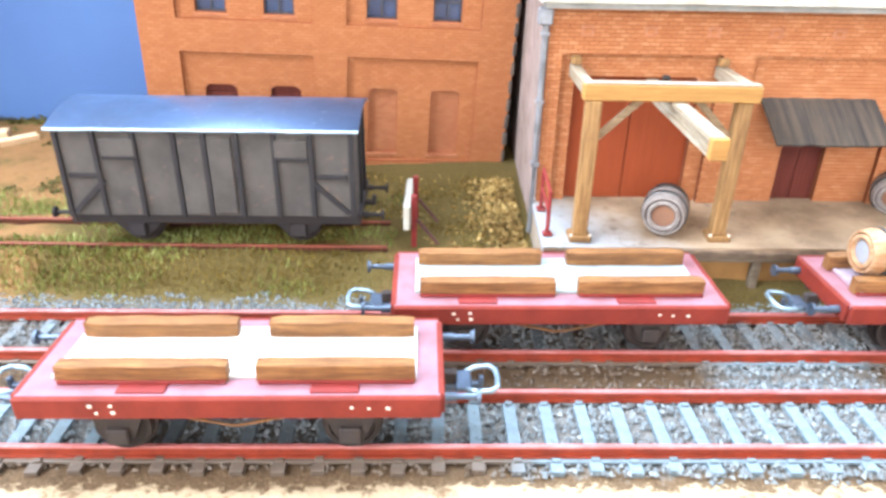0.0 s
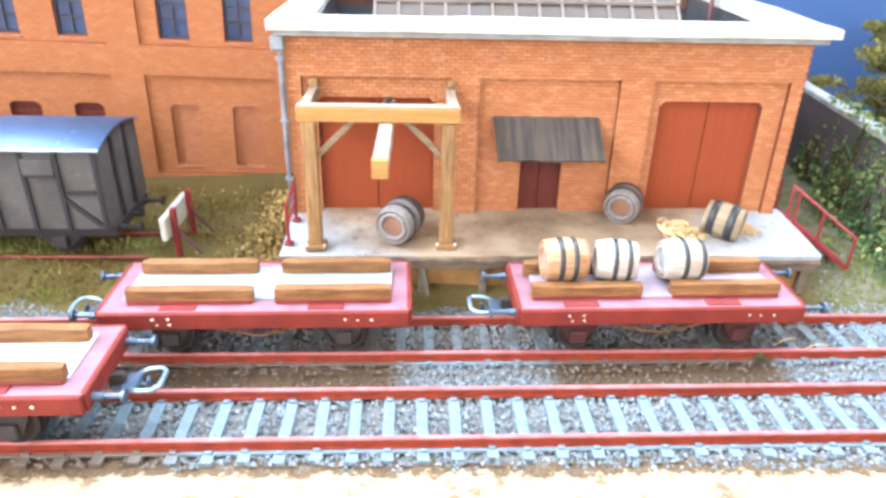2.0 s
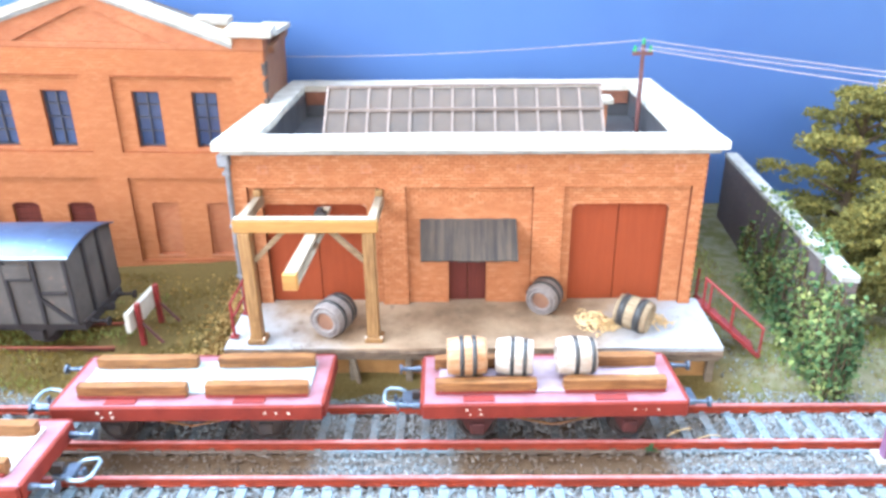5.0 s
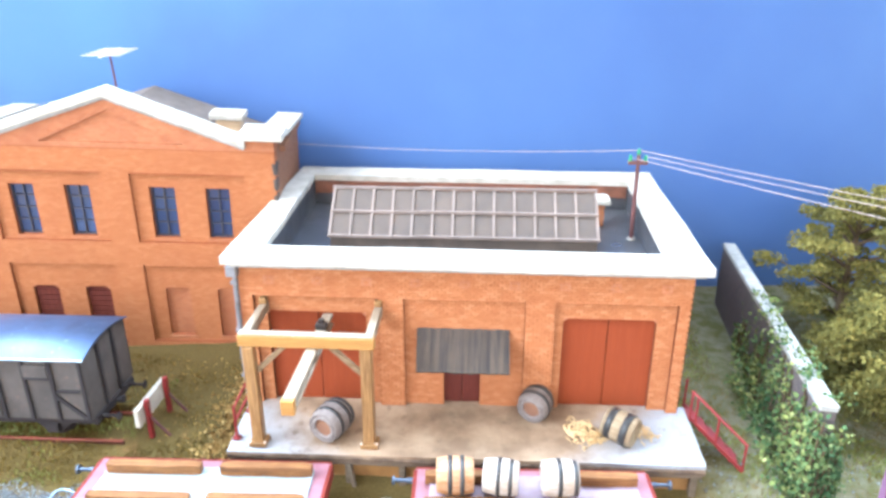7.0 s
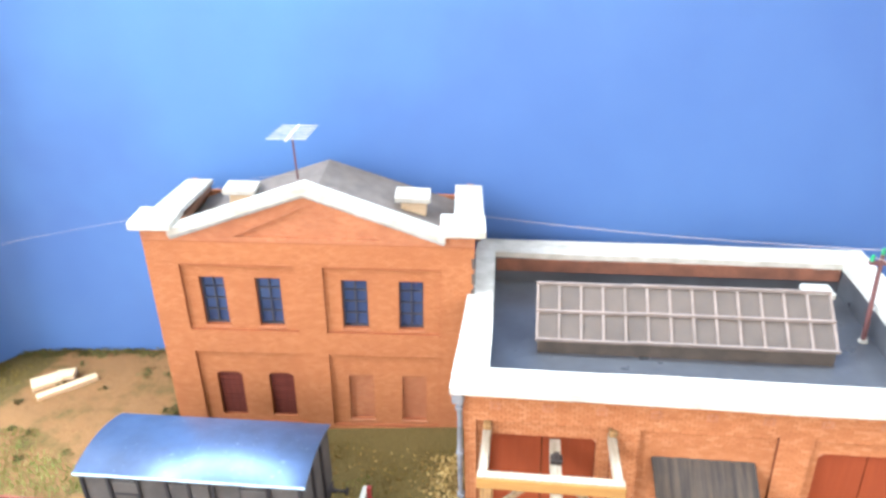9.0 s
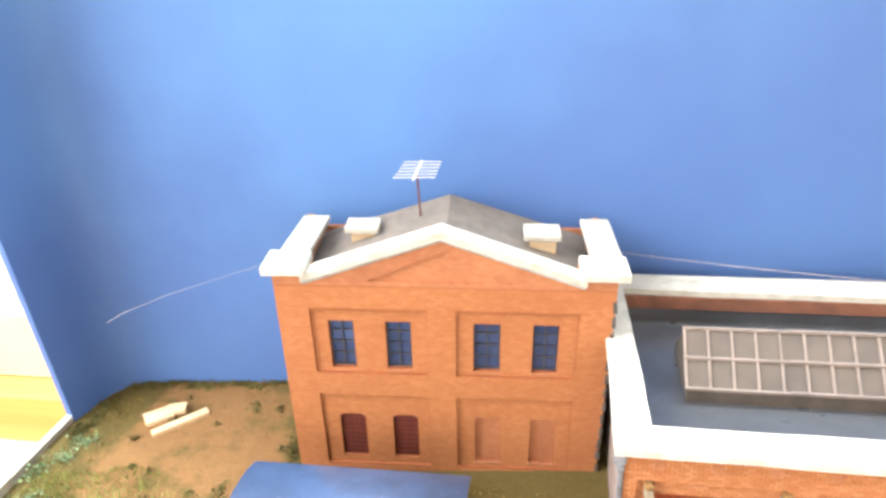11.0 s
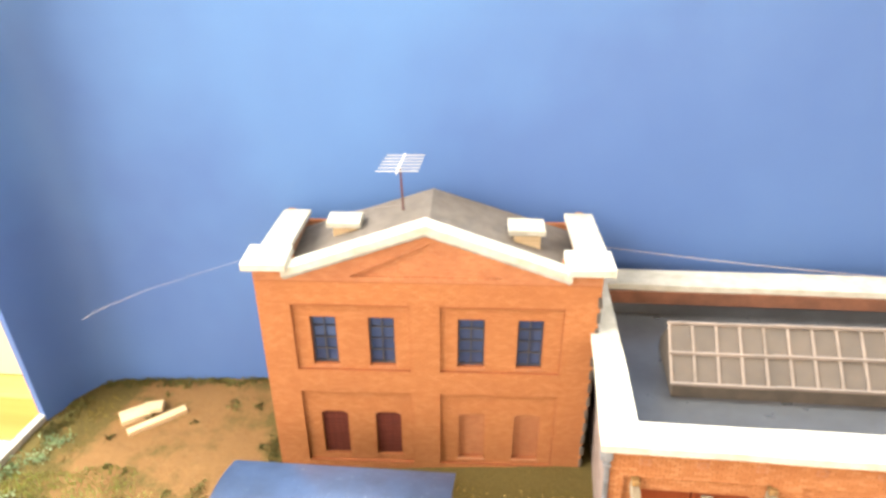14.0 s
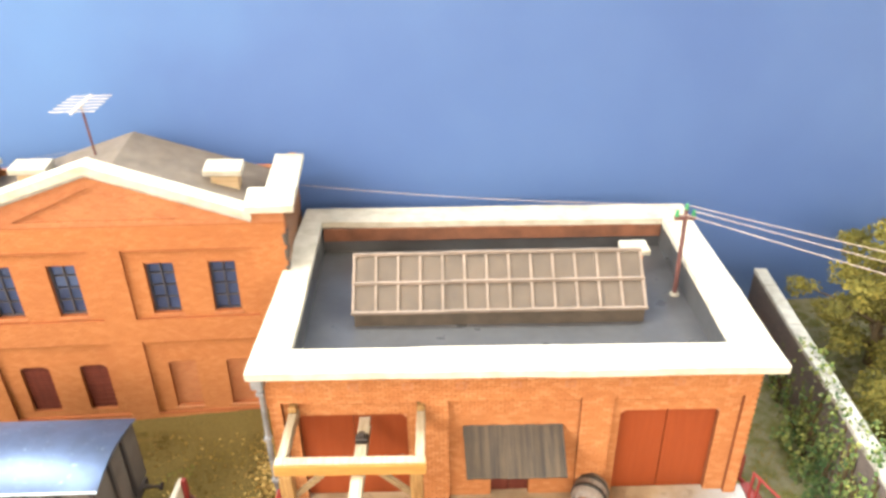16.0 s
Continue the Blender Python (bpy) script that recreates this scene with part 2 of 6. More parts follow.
PANE_GREY = painted("skylight_glass", (0.115, 0.092, 0.080), (0.076, 0.063, 0.057), 0.2, 0.3, 0.2, spec=0.9)


def shade_dirt_mask(m):
    """Brown dirt and painted wagon shadow in two stretches of the way between the tracks and along the front of the bed
    in the west.
    """
    mp = m.node("ShaderNodeMapping")
    mp.inputs["Scale"].default_value = (1000, 1000, 1000)
    m.link(m.node("ShaderNodeNewGeometry").outputs["Position"], mp.inputs["Vector"])
    place = mp.outputs["Vector"]
    x, y, z = m.split(place)
    n = m.math("MULTIPLY", m.math("SUBTRACT", m.noise(0.06, 5, 0.6, place), 0.5), 1.1)

    def hill(v, middle, reach, fall):
        return m.math("MULTIPLY", m.math("SUBTRACT", reach, m.math("ABSOLUTE", m.math("SUBTRACT", v, middle))), fall)

    # Stretches follow the wagons: their cast shadow goes into the colour.
    way = m.math("MINIMUM", hill(y, 119.5, 11.0, 0.14), 1.0)
    along = m.math("MAXIMUM", m.math("MULTIPLY", m.math("SUBTRACT", 72.0, x), 0.05), hill(x, 132.0, 36.0, 0.06))
    rim = m.math("MINIMUM", hill(y, 89.5, 7.0, 0.16), m.math("MULTIPLY", m.math("SUBTRACT", 30.0, x), 0.03))
    a = m.math("MINIMUM", way, m.math("MINIMUM", along, 1.0))
    far = m.math("MINIMUM", hill(y, 135.0, 10.0, 0.2), m.math("MINIMUM", m.math("MULTIPLY", m.math("SUBTRACT", 190.0, x), 0.02), 0.36))
    a = m.math("MAXIMUM", a, far)
    return m.ramp(m.math("ADD", m.math("MAXIMUM", a, rim), n), (0.15, (0, 0, 0)), (0.6, (1, 1, 1)))


def earth_material():
    """Scatter on the board: plaster rim in front, ballast dust round the rails, soil and grass behind."""
    m = Mat("scenic_ground", 0.95, spec=0.1)
    x, y, z = m.split()
    wob = m.math("MULTIPLY", m.math("SUBTRACT", m.noise(0.09, 5, 0.65), 0.5), 26.0)
    yy = m.math("ADD", y, wob)
    yy_small = m.math("ADD", y, m.math("MULTIPLY", m.math("SUBTRACT", m.noise(0.25, 4, 0.7), 0.5), 12.0))

    def above(v, edge, width):
        n = m.node("ShaderNodeMapRange")
        m.link(v, n.inputs[0])
        n.inputs[1].default_value, n.inputs[2].default_value = edge - width / 2, edge + width / 2
        return n.outputs[0]

    fine = m.noise(1.6, 4, 0.7)
    mid = m.noise(0.16, 5, 0.6)
    gravel = m.mix(m.ramp(fine, (0.35, (0, 0, 0)), (0.65, (1, 1, 1))), (0.13, 0.115, 0.10), (0.26, 0.25, 0.24))
    gravel = m.mix(m.math("MULTIPLY", shade_dirt_mask(m), 0.9), gravel, (0.10, 0.058, 0.028))
    soil = m.mix(m.ramp(fine, (0.3, (0, 0, 0)), (0.7, (1, 1, 1))), (0.175, 0.087, 0.033), (0.29, 0.162, 0.072))
    moss = m.mix(m.ramp(fine, (0.3, (0, 0, 0)), (0.7, (1, 1, 1))), (0.075, 0.054, 0.018), (0.155, 0.115, 0.04))
    edge_l, edge_r = m.math("MULTIPLY", m.math("ADD", x, 185.0), -0.012), m.math("MULTIPLY", m.math("ADD", x, 118.0), 0.012)
    lean = m.math("MAXIMUM", m.math("MAXIMUM", edge_l, edge_r), 0.0)
    mossy = m.ramp(m.math("ADD", m.noise(0.05, 6, 0.7), m.math("MINIMUM", lean, 0.25)), (0.52, (0, 0, 0)), (0.66, (1, 1, 1)))
    back = m.mix(mossy, soil, moss)
    near_yard = m.mix(m.ramp(m.noise(0.07, 4), (0.4, (0, 0, 0)), (0.55, (1, 1, 1))), moss, back)
    yard = m.mix(above(m.math("ADD", x, wob), -75.0, 30.0), back, near_yard)
    right = m.mix(m.ramp(mid, (0.40, (0, 0, 0)), (0.62, (1, 1, 1))), (0.20, 0.19, 0.13), (0.12, 0.125, 0.045))
    yard = m.mix(above(x, 190.0, 12.0), yard, right)
    c = m.mix(above(yy_small, 147.5, 5.0), gravel, yard)
    jag = m.math("ADD", y, m.math("MULTIPLY", m.math("SUBTRACT", m.noise(0.30, 5, 0.75), 0.5), 17.0))
    jag = m.math("SUBTRACT", jag, m.math("MULTIPLY", m.math("SUBTRACT", m.math("MINIMUM", x, 40.0), 40.0), 0.026))
    cream = m.mix(m.ramp(fine, (0.3, (0, 0, 0)), (0.7, (1, 1, 1))), (0.37, 0.27, 0.165), (0.51, 0.40, 0.265))
    brown = m.mix(m.ramp(fine, (0.3, (0, 0, 0)), (0.7, (1, 1, 1))), (0.07, 0.042, 0.022), (0.20, 0.13, 0.075))
    blots = m.ramp(m.noise(0.2, 6, 0.75), (0.54, (0, 0, 0)), (0.62, (1, 1, 1)))
    cream = m.mix(m.math("MULTIPLY", blots, 0.8), cream, (0.16, 0.09, 0.045))
    rim = m.mix(above(jag, 86.2, 1.5), cream, brown)
    c = m.mix(above(jag, 90.6, 3.0), rim, c)
    m.colour(c).bump(m.math("ADD", fine, m.math("MULTIPLY", mid, 2.0)), 0.7, 0.8)
    return m.m


EARTH = earth_material()


def sleeper_material():
    """Pale blue-grey moulded sleepers, browned where dirt and the wagons' painted shadow lie."""
    m = Mat("sleeper_grey", 0.55, spec=0.5)
    big, fine = m.noise(0.42, 5), m.noise(7.0, 3)
    c = m.mix(m.ramp(big, (0.35, (0, 0, 0)), (0.68, (1, 1, 1))), (0.165, 0.225, 0.265), (0.11, 0.14, 0.16))
    c = m.mix(m.math("MULTIPLY", fine, 0.5), c, (0.11, 0.14, 0.16))
    c = m.mix(m.math("MULTIPLY", shade_dirt_mask(m), 0.85), c, (0.10, 0.06, 0.032))
    m.colour(c).bump(fine, 0.06, 0.5)
    return m.m


SLEEPER = sleeper_material()


def stone_material():
    m = Mat("ballast_stone", 0.5, spec=0.7)
    g = m.node("ShaderNodeNewGeometry")
    c = m.ramp(g.outputs["Random Per Island"], (0.0, (0.075, 0.08, 0.085)), (0.3, (0.15, 0.18, 0.20)), (0.7, (0.20, 0.25, 0.29)), (1.0, (0.31, 0.36, 0.40)))
    c = m.mix(m.math("MULTIPLY", shade_dirt_mask(m), 0.9), c, (0.10, 0.058, 0.028))
    m.colour(m.mix(m.math("MULTIPLY", m.noise(3.0, 3), 0.35), c, (0.16, 0.13, 0.10)))
    return m.m


def leaf_material(name, *cols):
    m = Mat(name, 0.85, spec=0.15)
    g = m.node("ShaderNodeNewGeometry")
    n = len(cols) - 1
    c = m.ramp(g.outputs["Random Per Island"], *[(i / n, c) for i, c in enumerate(cols)])
    m.colour(m.mix(m.ramp(m.noise(0.06, 3), (0.4, (0, 0, 0)), (0.65, (1, 1, 1))), c, tuple(v * 0.8 for v in cols[0])))
    return m.m


STONE = stone_material()
GRASS_GREEN = leaf_material("grass_fresh", (0.17, 0.20, 0.045), (0.29, 0.33, 0.085), (0.40, 0.44, 0.18))
GRASS_OLIVE = leaf_material("grass_olive", (0.13, 0.09, 0.018), (0.22, 0.155, 0.032), (0.31, 0.225, 0.06))
IVY = leaf_material("ivy_leaves", (0.05, 0.105, 0.045), (0.12, 0.185, 0.07), (0.22, 0.26, 0.075), (0.30, 0.32, 0.13))
TREE_LEAF = leaf_material("tree_leaves", (0.11, 0.105, 0.03), (0.19, 0.17, 0.042), (0.28, 0.23, 0.06))
BARK = wood_material("bark", (0.13, 0.09, 0.05), (0.06, 0.04, 0.025), "Z", 0.9)


def sky_paint():
    m = Mat("backdrop_blue", 0.62, spec=0.35)
    x, y, z = m.split()
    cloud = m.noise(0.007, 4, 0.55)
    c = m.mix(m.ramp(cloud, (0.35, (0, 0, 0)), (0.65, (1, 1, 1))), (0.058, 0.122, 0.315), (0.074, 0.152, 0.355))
    # Brighter towards top and west: uneven light on the sheet, mixed into the paint.
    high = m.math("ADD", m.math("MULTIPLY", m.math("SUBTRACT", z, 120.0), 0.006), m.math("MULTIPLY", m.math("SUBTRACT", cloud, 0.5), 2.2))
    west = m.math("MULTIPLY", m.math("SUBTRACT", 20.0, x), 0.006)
    lit_corner = m.ramp(m.math("ADD", high, m.math("MINIMUM", west, 0.45)), (0.15, (0, 0, 0)), (1.0, (1, 1, 1)))
    c = m.mix(m.math("MULTIPLY", lit_corner, 0.5), c, (0.085, 0.225, 0.48))
    c = m.mix(m.math("MULTIPLY", m.noise(1.5, 3), 0.08), c, (0.07, 0.115, 0.29))
    m.colour(c).bump(m.noise(0.5, 3), 0.04, 0.3)
    return m.m


BLUE = sky_paint()
ROOM_WHITE = painted("room_wall", (0.72, 0.70, 0.66), (0.68, 0.66, 0.62), 0.85, 0.05, 0.01)
ROOM_CREAM = painted("skirting_cream", (0.80, 0.66, 0.42), (0.74, 0.58, 0.35), 0.6, 0.05, 0.02)
PINE = wood_material("pine_board", (0.75, 0.42, 0.14), (0.64, 0.33, 0.10), "X", 0.5, 0.02)
BOARD_EDGE = painted("board_edge", (0.42, 0.36, 0.28), (0.28, 0.24, 0.19), 0.8)

# ---------- building blocks (millimetres) ----------
FRAME = {}


def thing(name, x, y, z, rz=0.0, label="", category="", group="", kind="", lean=(0.0, 0.0)):
    """An Empty at the base of a thing; parts are drawn in its own millimetres, or in the place's with plan=True."""
    ob = new(name)
    ob.empty_display_size = 0.005
    m = pose(x * MM, y * MM, z * MM, lean[0], lean[1], rz)
    ob.matrix_basis = m
    FRAME[ob] = m
    return tagged(ob, label, category, group, kind)


def finish(bm, smooth=False):
    bmesh.ops.recalc_face_normals(bm, faces=bm.faces)
    if smooth:
        for f in bm.faces:
            f.smooth = True
    bmesh.ops.scale(bm, vec=(MM, MM, MM), verts=bm.verts)


def part(name, bm, material, parent=None, label="", plan=False, smooth=False, category="", kind="", group=""):
    finish(bm, smooth)
    root = parent
    while root is not None and root not in FRAME:
        root = root.parent
    if plan and root is not None:
        bm.transform(FRAME[root].inverted())
    me = bpy.data.meshes.new(name)
    bm.to_mesh(me)
    bm.free()
    me.materials.append(material)
    ob = new(name, me)
    if parent is not None:
        ob.parent = parent
    return tagged(ob, label, category, group, kind)


def B():
    return bmesh.new()


def box(bm, x0, x1, y0, y1, z0, z1, bev=0.0, m=None):
    vs = [bm.verts.new((x, y, z)) for z in (z0, z1) for y in (y0, y1) for x in (x0, x1)]
    fs = [bm.faces.new([vs[i] for i in q]) for q in ((0, 2, 3, 1), (4, 5, 7, 6), (0, 1, 5, 4), (1, 3, 7, 5), (3, 2, 6, 7), (2, 0, 4, 6))]
    if bev:
        ed = list({e for f in fs for e in f.edges})
        r = bmesh.ops.bevel(bm, geom=ed, offset=bev, segments=1, affect="EDGES", profile=0.5)
        vs = list({v for f in r["faces"] for v in f.verts} | {v for v in vs if v.is_valid})
    if m is not None:
        bmesh.ops.transform(bm, matrix=m, verts=vs)
    return bm


def bar(bm, a, b, w, h=None, bev=0.0):
    """A square bar from a to b."""
    a, b = Vector(a), Vector(b)
    h = h or w
    q = (b - a).to_track_quat("Y", "Z").to_matrix().to_4x4()
    return box(bm, -w / 2, w / 2, 0, (b - a).length, -h / 2, h / 2, bev, Matrix.Translation(a) @ q)


def rod(bm, a, b, r0, r1=None, seg=10, caps=True):
    a, b = Vector(a), Vector(b)
    r1 = r0 if r1 is None else r1
    q = (b - a).to_track_quat("Z", "Y").to_matrix()
    rings = []
    for p, r in ((a, r0), (b, r1)):
        rings.append([bm.verts.new(p + q @ Vector((r * math.cos(k * math.tau / seg), r * math.sin(k * math.tau / seg), 0))) for k in range(seg)])
    for k in range(seg):
        bm.faces.new((rings[0][k], rings[0][(k + 1) % seg], rings[1][(k + 1) % seg], rings[1][k]))
    if caps:
        bm.faces.new(rings[0][::-1])
        bm.faces.new(rings[1])
    return bm


def lathe(bm, profile, seg=28, m=Matrix.Identity(4)):
    """profile: (radius, along) pairs, turned round the local z axis."""
    rings = [[bm.verts.new(m @ Vector((r * math.cos(k * math.tau / seg), r * math.sin(k * math.tau / seg), h))) for k in range(seg)] for r, h in profile]
    for a, b in zip(rings, rings[1:]):
        for k in range(seg):
            bm.faces.new((a[k], a[(k + 1) % seg], b[(k + 1) % seg], b[k]))
    return bm


def prism(bm, outline, y0, y1):
    """An outline of (x, z) pairs drawn out from y0 to y1."""
    f = [bm.verts.new((x, y0, z)) for x, z in outline]
    b = [bm.verts.new((x, y1, z)) for x, z in outline]
    bm.faces.new(f)
    bm.faces.new(b[::-1])
    for k in range(len(f)):
        j = (k + 1) % len(f)
        bm.faces.new((f[k], b[k], b[j], f[j]))
    return bm


def grid_wall(bm, rect, holes, y0, y1):
    """A slab in the x-z plane, y0 to y1 thick, with rectangular openings right through it."""
    xs = sorted({rect[0], rect[1], *[h[0] for h in holes], *[h[1] for h in holes]})
    zs = sorted({rect[2], rect[3], *[h[2] for h in holes], *[h[3] for h in holes]})
    nx, nz = len(xs) - 1, len(zs) - 1

    def solid(i, j):
        if not (0 <= i < nx and 0 <= j < nz):
            return False
        cx, cz = (xs[i] + xs[i + 1]) / 2, (zs[j] + zs[j + 1]) / 2
        return not any(h[0] < cx < h[1] and h[2] < cz < h[3] for h in holes)

    made = {}

    def v(i, j, y):
        if (i, j, y) not in made:
            made[(i, j, y)] = bm.verts.new((xs[i], y, zs[j]))
        return made[(i, j, y)]

    for i in range(nx):
        for j in range(nz):
            if not solid(i, j):
                continue
            bm.faces.new((v(i, j, y0), v(i + 1, j, y0), v(i + 1, j + 1, y0), v(i, j + 1, y0)))
            bm.faces.new((v(i, j, y1), v(i, j + 1, y1), v(i + 1, j + 1, y1), v(i + 1, j, y1)))
            for di, dj, a, b in ((-1, 0, (i, j), (i, j + 1)), (1, 0, (i + 1, j), (i + 1, j + 1)), (0, -1, (i, j), (i + 1, j)), (0, 1, (i, j + 1), (i + 1, j + 1))):
                if not solid(i + di, j + dj):
                    bm.faces.new((v(*a, y0), v(*a, y1), v(*b, y1), v(*b, y0)))
    return bm


def tube(bm, pts, r, seg=8):
    """A round wire through points."""
    pts = [Vector(p) for p in pts]
    rings = []
    for k, p in enumerate(pts):
        d = (pts[min(k + 1, len(pts) - 1)] - pts[max(k - 1, 0)]).normalized()
        q = d.to_track_quat("Z", "Y").to_matrix()
        rings.append([bm.verts.new(p + q @ Vector((r * math.cos(a * math.tau / seg), r * math.sin(a * math.tau / seg), 0))) for a in range(seg)])
    for a, b in zip(rings, rings[1:]):
        for k in range(seg):
            bm.faces.new((a[k], a[(k + 1) % seg], b[(k + 1) % seg], b[k]))
    bm.faces.new(rings[0][::-1])
    bm.faces.new(rings[-1])
    return bm


def wobble(bm, amount, scale=0.08, seed=0.0):
    """Uneven hand-made surfaces."""
    for v in bm.verts:
        v.co += amount * noise.noise_vector(v.co * scale + Vector((seed, seed * 1.7, 0)))
    return bm


PARAPET_BACK = painted("parapet_brown", (0.24, 0.095, 0.055), (0.13, 0.055, 0.035), 0.8)
MAST = painted("mast_purple", (0.20, 0.10, 0.19), (0.13, 0.07, 0.12), 0.5)
SIDE_WHITE = painted("sideboard_white", (0.86, 0.84, 0.78), (0.80, 0.77, 0.70), 0.7, 0.05, 0.01)


def mortar_material(name, light, dark, soot):
    m = Mat(name, 0.9, spec=0.15)
    fine = m.noise(2.2, 4, 0.7)
    c = m.mix(fine, light, dark)
    c = m.mix(m.math("MULTIPLY", m.ramp(m.noise(0.045, 5), (0.38, (0, 0, 0)), (0.7, (1, 1, 1))), 0.5), c, soot)
    m.colour(c).bump(fine, 0.1, 0.5)
    return m.m


def brick_piece_material(name, tones, soot, single):
    m = Mat(name, 0.8, spec=0.25)
    r = m.random() if single else m.node("ShaderNodeNewGeometry").outputs["Random Per Island"]
    n = len(tones) - 1
    c = m.ramp(r, *[(i / n, t) for i, t in enumerate(tones)])
    grime = m.ramp(m.noise(0.03, 5), (0.45, (0, 0, 0)), (0.8, (1, 1, 1)))
    c = m.mix(m.math("MULTIPLY", grime, 0.5), c, soot)
    fine = m.noise(2.2, 3)
    c = m.mix(m.math("MULTIPLY", fine, 0.12), c, soot)
    m.colour(c).bump(fine, 0.06, 0.4)
    return m.m


SHED_TONES = ((0.405, 0.155, 0.062), (0.44, 0.172, 0.07), (0.465, 0.19, 0.08), (0.51, 0.23, 0.105))
HOUSE_TONES = ((0.39, 0.15, 0.058), (0.41, 0.16, 0.063), (0.43, 0.17, 0.069), (0.455, 0.187, 0.08))
MORTAR = mortar_material("shed_mortar", (0.20, 0.064, 0.027), (0.15, 0.047, 0.021), (0.16, 0.052, 0.027))
HOUSE_MORTAR = mortar_material("house_mortar", (0.33, 0.11, 0.045), (0.28, 0.09, 0.038), (0.22, 0.07, 0.035))
PIECE = brick_piece_material("shed_brick_pieces", SHED_TONES, (0.33, 0.12, 0.05), False)
PIECE_ONE = brick_piece_material("shed_brick_piece", SHED_TONES, (0.33, 0.12, 0.05), True)
HOUSE_PIECE = brick_piece_material("house_brick_pieces", HOUSE_TONES, (0.31, 0.105, 0.045), False)
SKYLIGHT_BODY = painted("skylight_curb", (0.12, 0.09, 0.07), (0.07, 0.055, 0.045), 0.7)
BARREL_STAIN = wood_material("barrel_stained", (0.50, 0.375, 0.245), (0.27, 0.105, 0.03), "X", 0.5, 0.6)
HEAD_GREY = painted("barrel_head", (0.34, 0.36, 0.40), (0.22, 0.22, 0.24), 0.7)
LITTER = leaf_material("leaf_litter", (0.24, 0.15, 0.05), (0.40, 0.27, 0.09), (0.55, 0.40, 0.17))
DARK_STONE = painted("quoin_stone", (0.11, 0.085, 0.07), (0.06, 0.05, 0.045), 0.85)
MINT = leaf_material("mint_moss", (0.13, 0.19, 0.09), (0.24, 0.32, 0.16), (0.40, 0.48, 0.30))
POLE_BROWN = painted("pole_brown", (0.15, 0.06, 0.055), (0.09, 0.04, 0.04), 0.6)
ANTENNA_PALE = painted("antenna_pale", (0.62, 0.60, 0.58), (0.45, 0.42, 0.40), 0.6)
CARD_GREY = wood_material("grey_board", (0.37, 0.44, 0.46), (0.23, 0.26, 0.26), "X", 0.6, 0.35)
MOSS = leaf_material("dark_moss", (0.085, 0.075, 0.024), (0.14, 0.125, 0.04), (0.20, 0.18, 0.07))
CLAY = painted("clay_bank", (0.42, 0.22, 0.07), (0.22, 0.115, 0.04), 0.9)
SIDING_RUST = painted("siding_rust", (0.085, 0.028, 0.016), (0.05, 0.022, 0.014), 0.85, spec=0.15)
SIDING_HEAD = painted("siding_head", (0.24, 0.055, 0.028), (0.13, 0.035, 0.02), 0.6)
VAN_BLACK = painted("van_underframe", (0.03, 0.027, 0.03), (0.04, 0.033, 0.032), 0.85, spec=0.2)
LAVENDER = painted("worn_bed", (0.36, 0.30, 0.36), (0.27, 0.20, 0.24), 0.5, 0.3, 0.6)
CRUMBLE = painted("crumbled_edge", (0.20, 0.14, 0.09), (0.09, 0.06, 0.045), 0.9, 0.6, 0.9)

# ---------- the board, its ground and the room ----------


def smoothstep(a, b, v):
    t = min(1.0, max(0.0, (v - a) / (b - a)))
    return t * t * (3 - 2 * t)


def ground_z(x, y):
    z = 1.4 + 5.9 * smoothstep(147, 165, y) + 1.8 * smoothstep(185, 240, y)
    z += 0.9 * noise.noise((x * 0.03, y * 0.03, 0.3)) * smoothstep(150, 165, y)
    z += 0.5 * noise.noise((x * 0.12, y * 0.12, 1.3)) * smoothstep(148, 160, y)
    z += 1.0 * smoothstep(88, 82, y) + 0.9 * noise.noise((x * 0.1, y * 0.1, 4.0)) * smoothstep(89, 83, y)
    z += 1.5 * smoothstep(157, 163.5, y) * smoothstep(193, 187, y) * smoothstep(2, -14, x)
    return z


def make_ground():
    bm = B()
    nx, ny, x0, x1, y0, y1 = 240, 120, -222.8, 420.0, 62.0, 330.0
    rows = []
    for j in range(ny + 1):
        y = y0 + (y1 - y0) * j / ny
        rows.append([bm.verts.new((x0 + (x1 - x0) * i / nx, y, ground_z(x0 + (x1 - x0) * i / nx, y))) for i in range(nx + 1)])
    for a, b in zip(rows, rows[1:]):
        for i in range(nx):
            bm.faces.new((a[i], a[i + 1], b[i + 1], b[i]))
    part("ground", bm, EARTH, None, "scenic ground of soil, gravel dust and moss on a model railway board", smooth=True, category="ground", kind="structure")


make_ground()


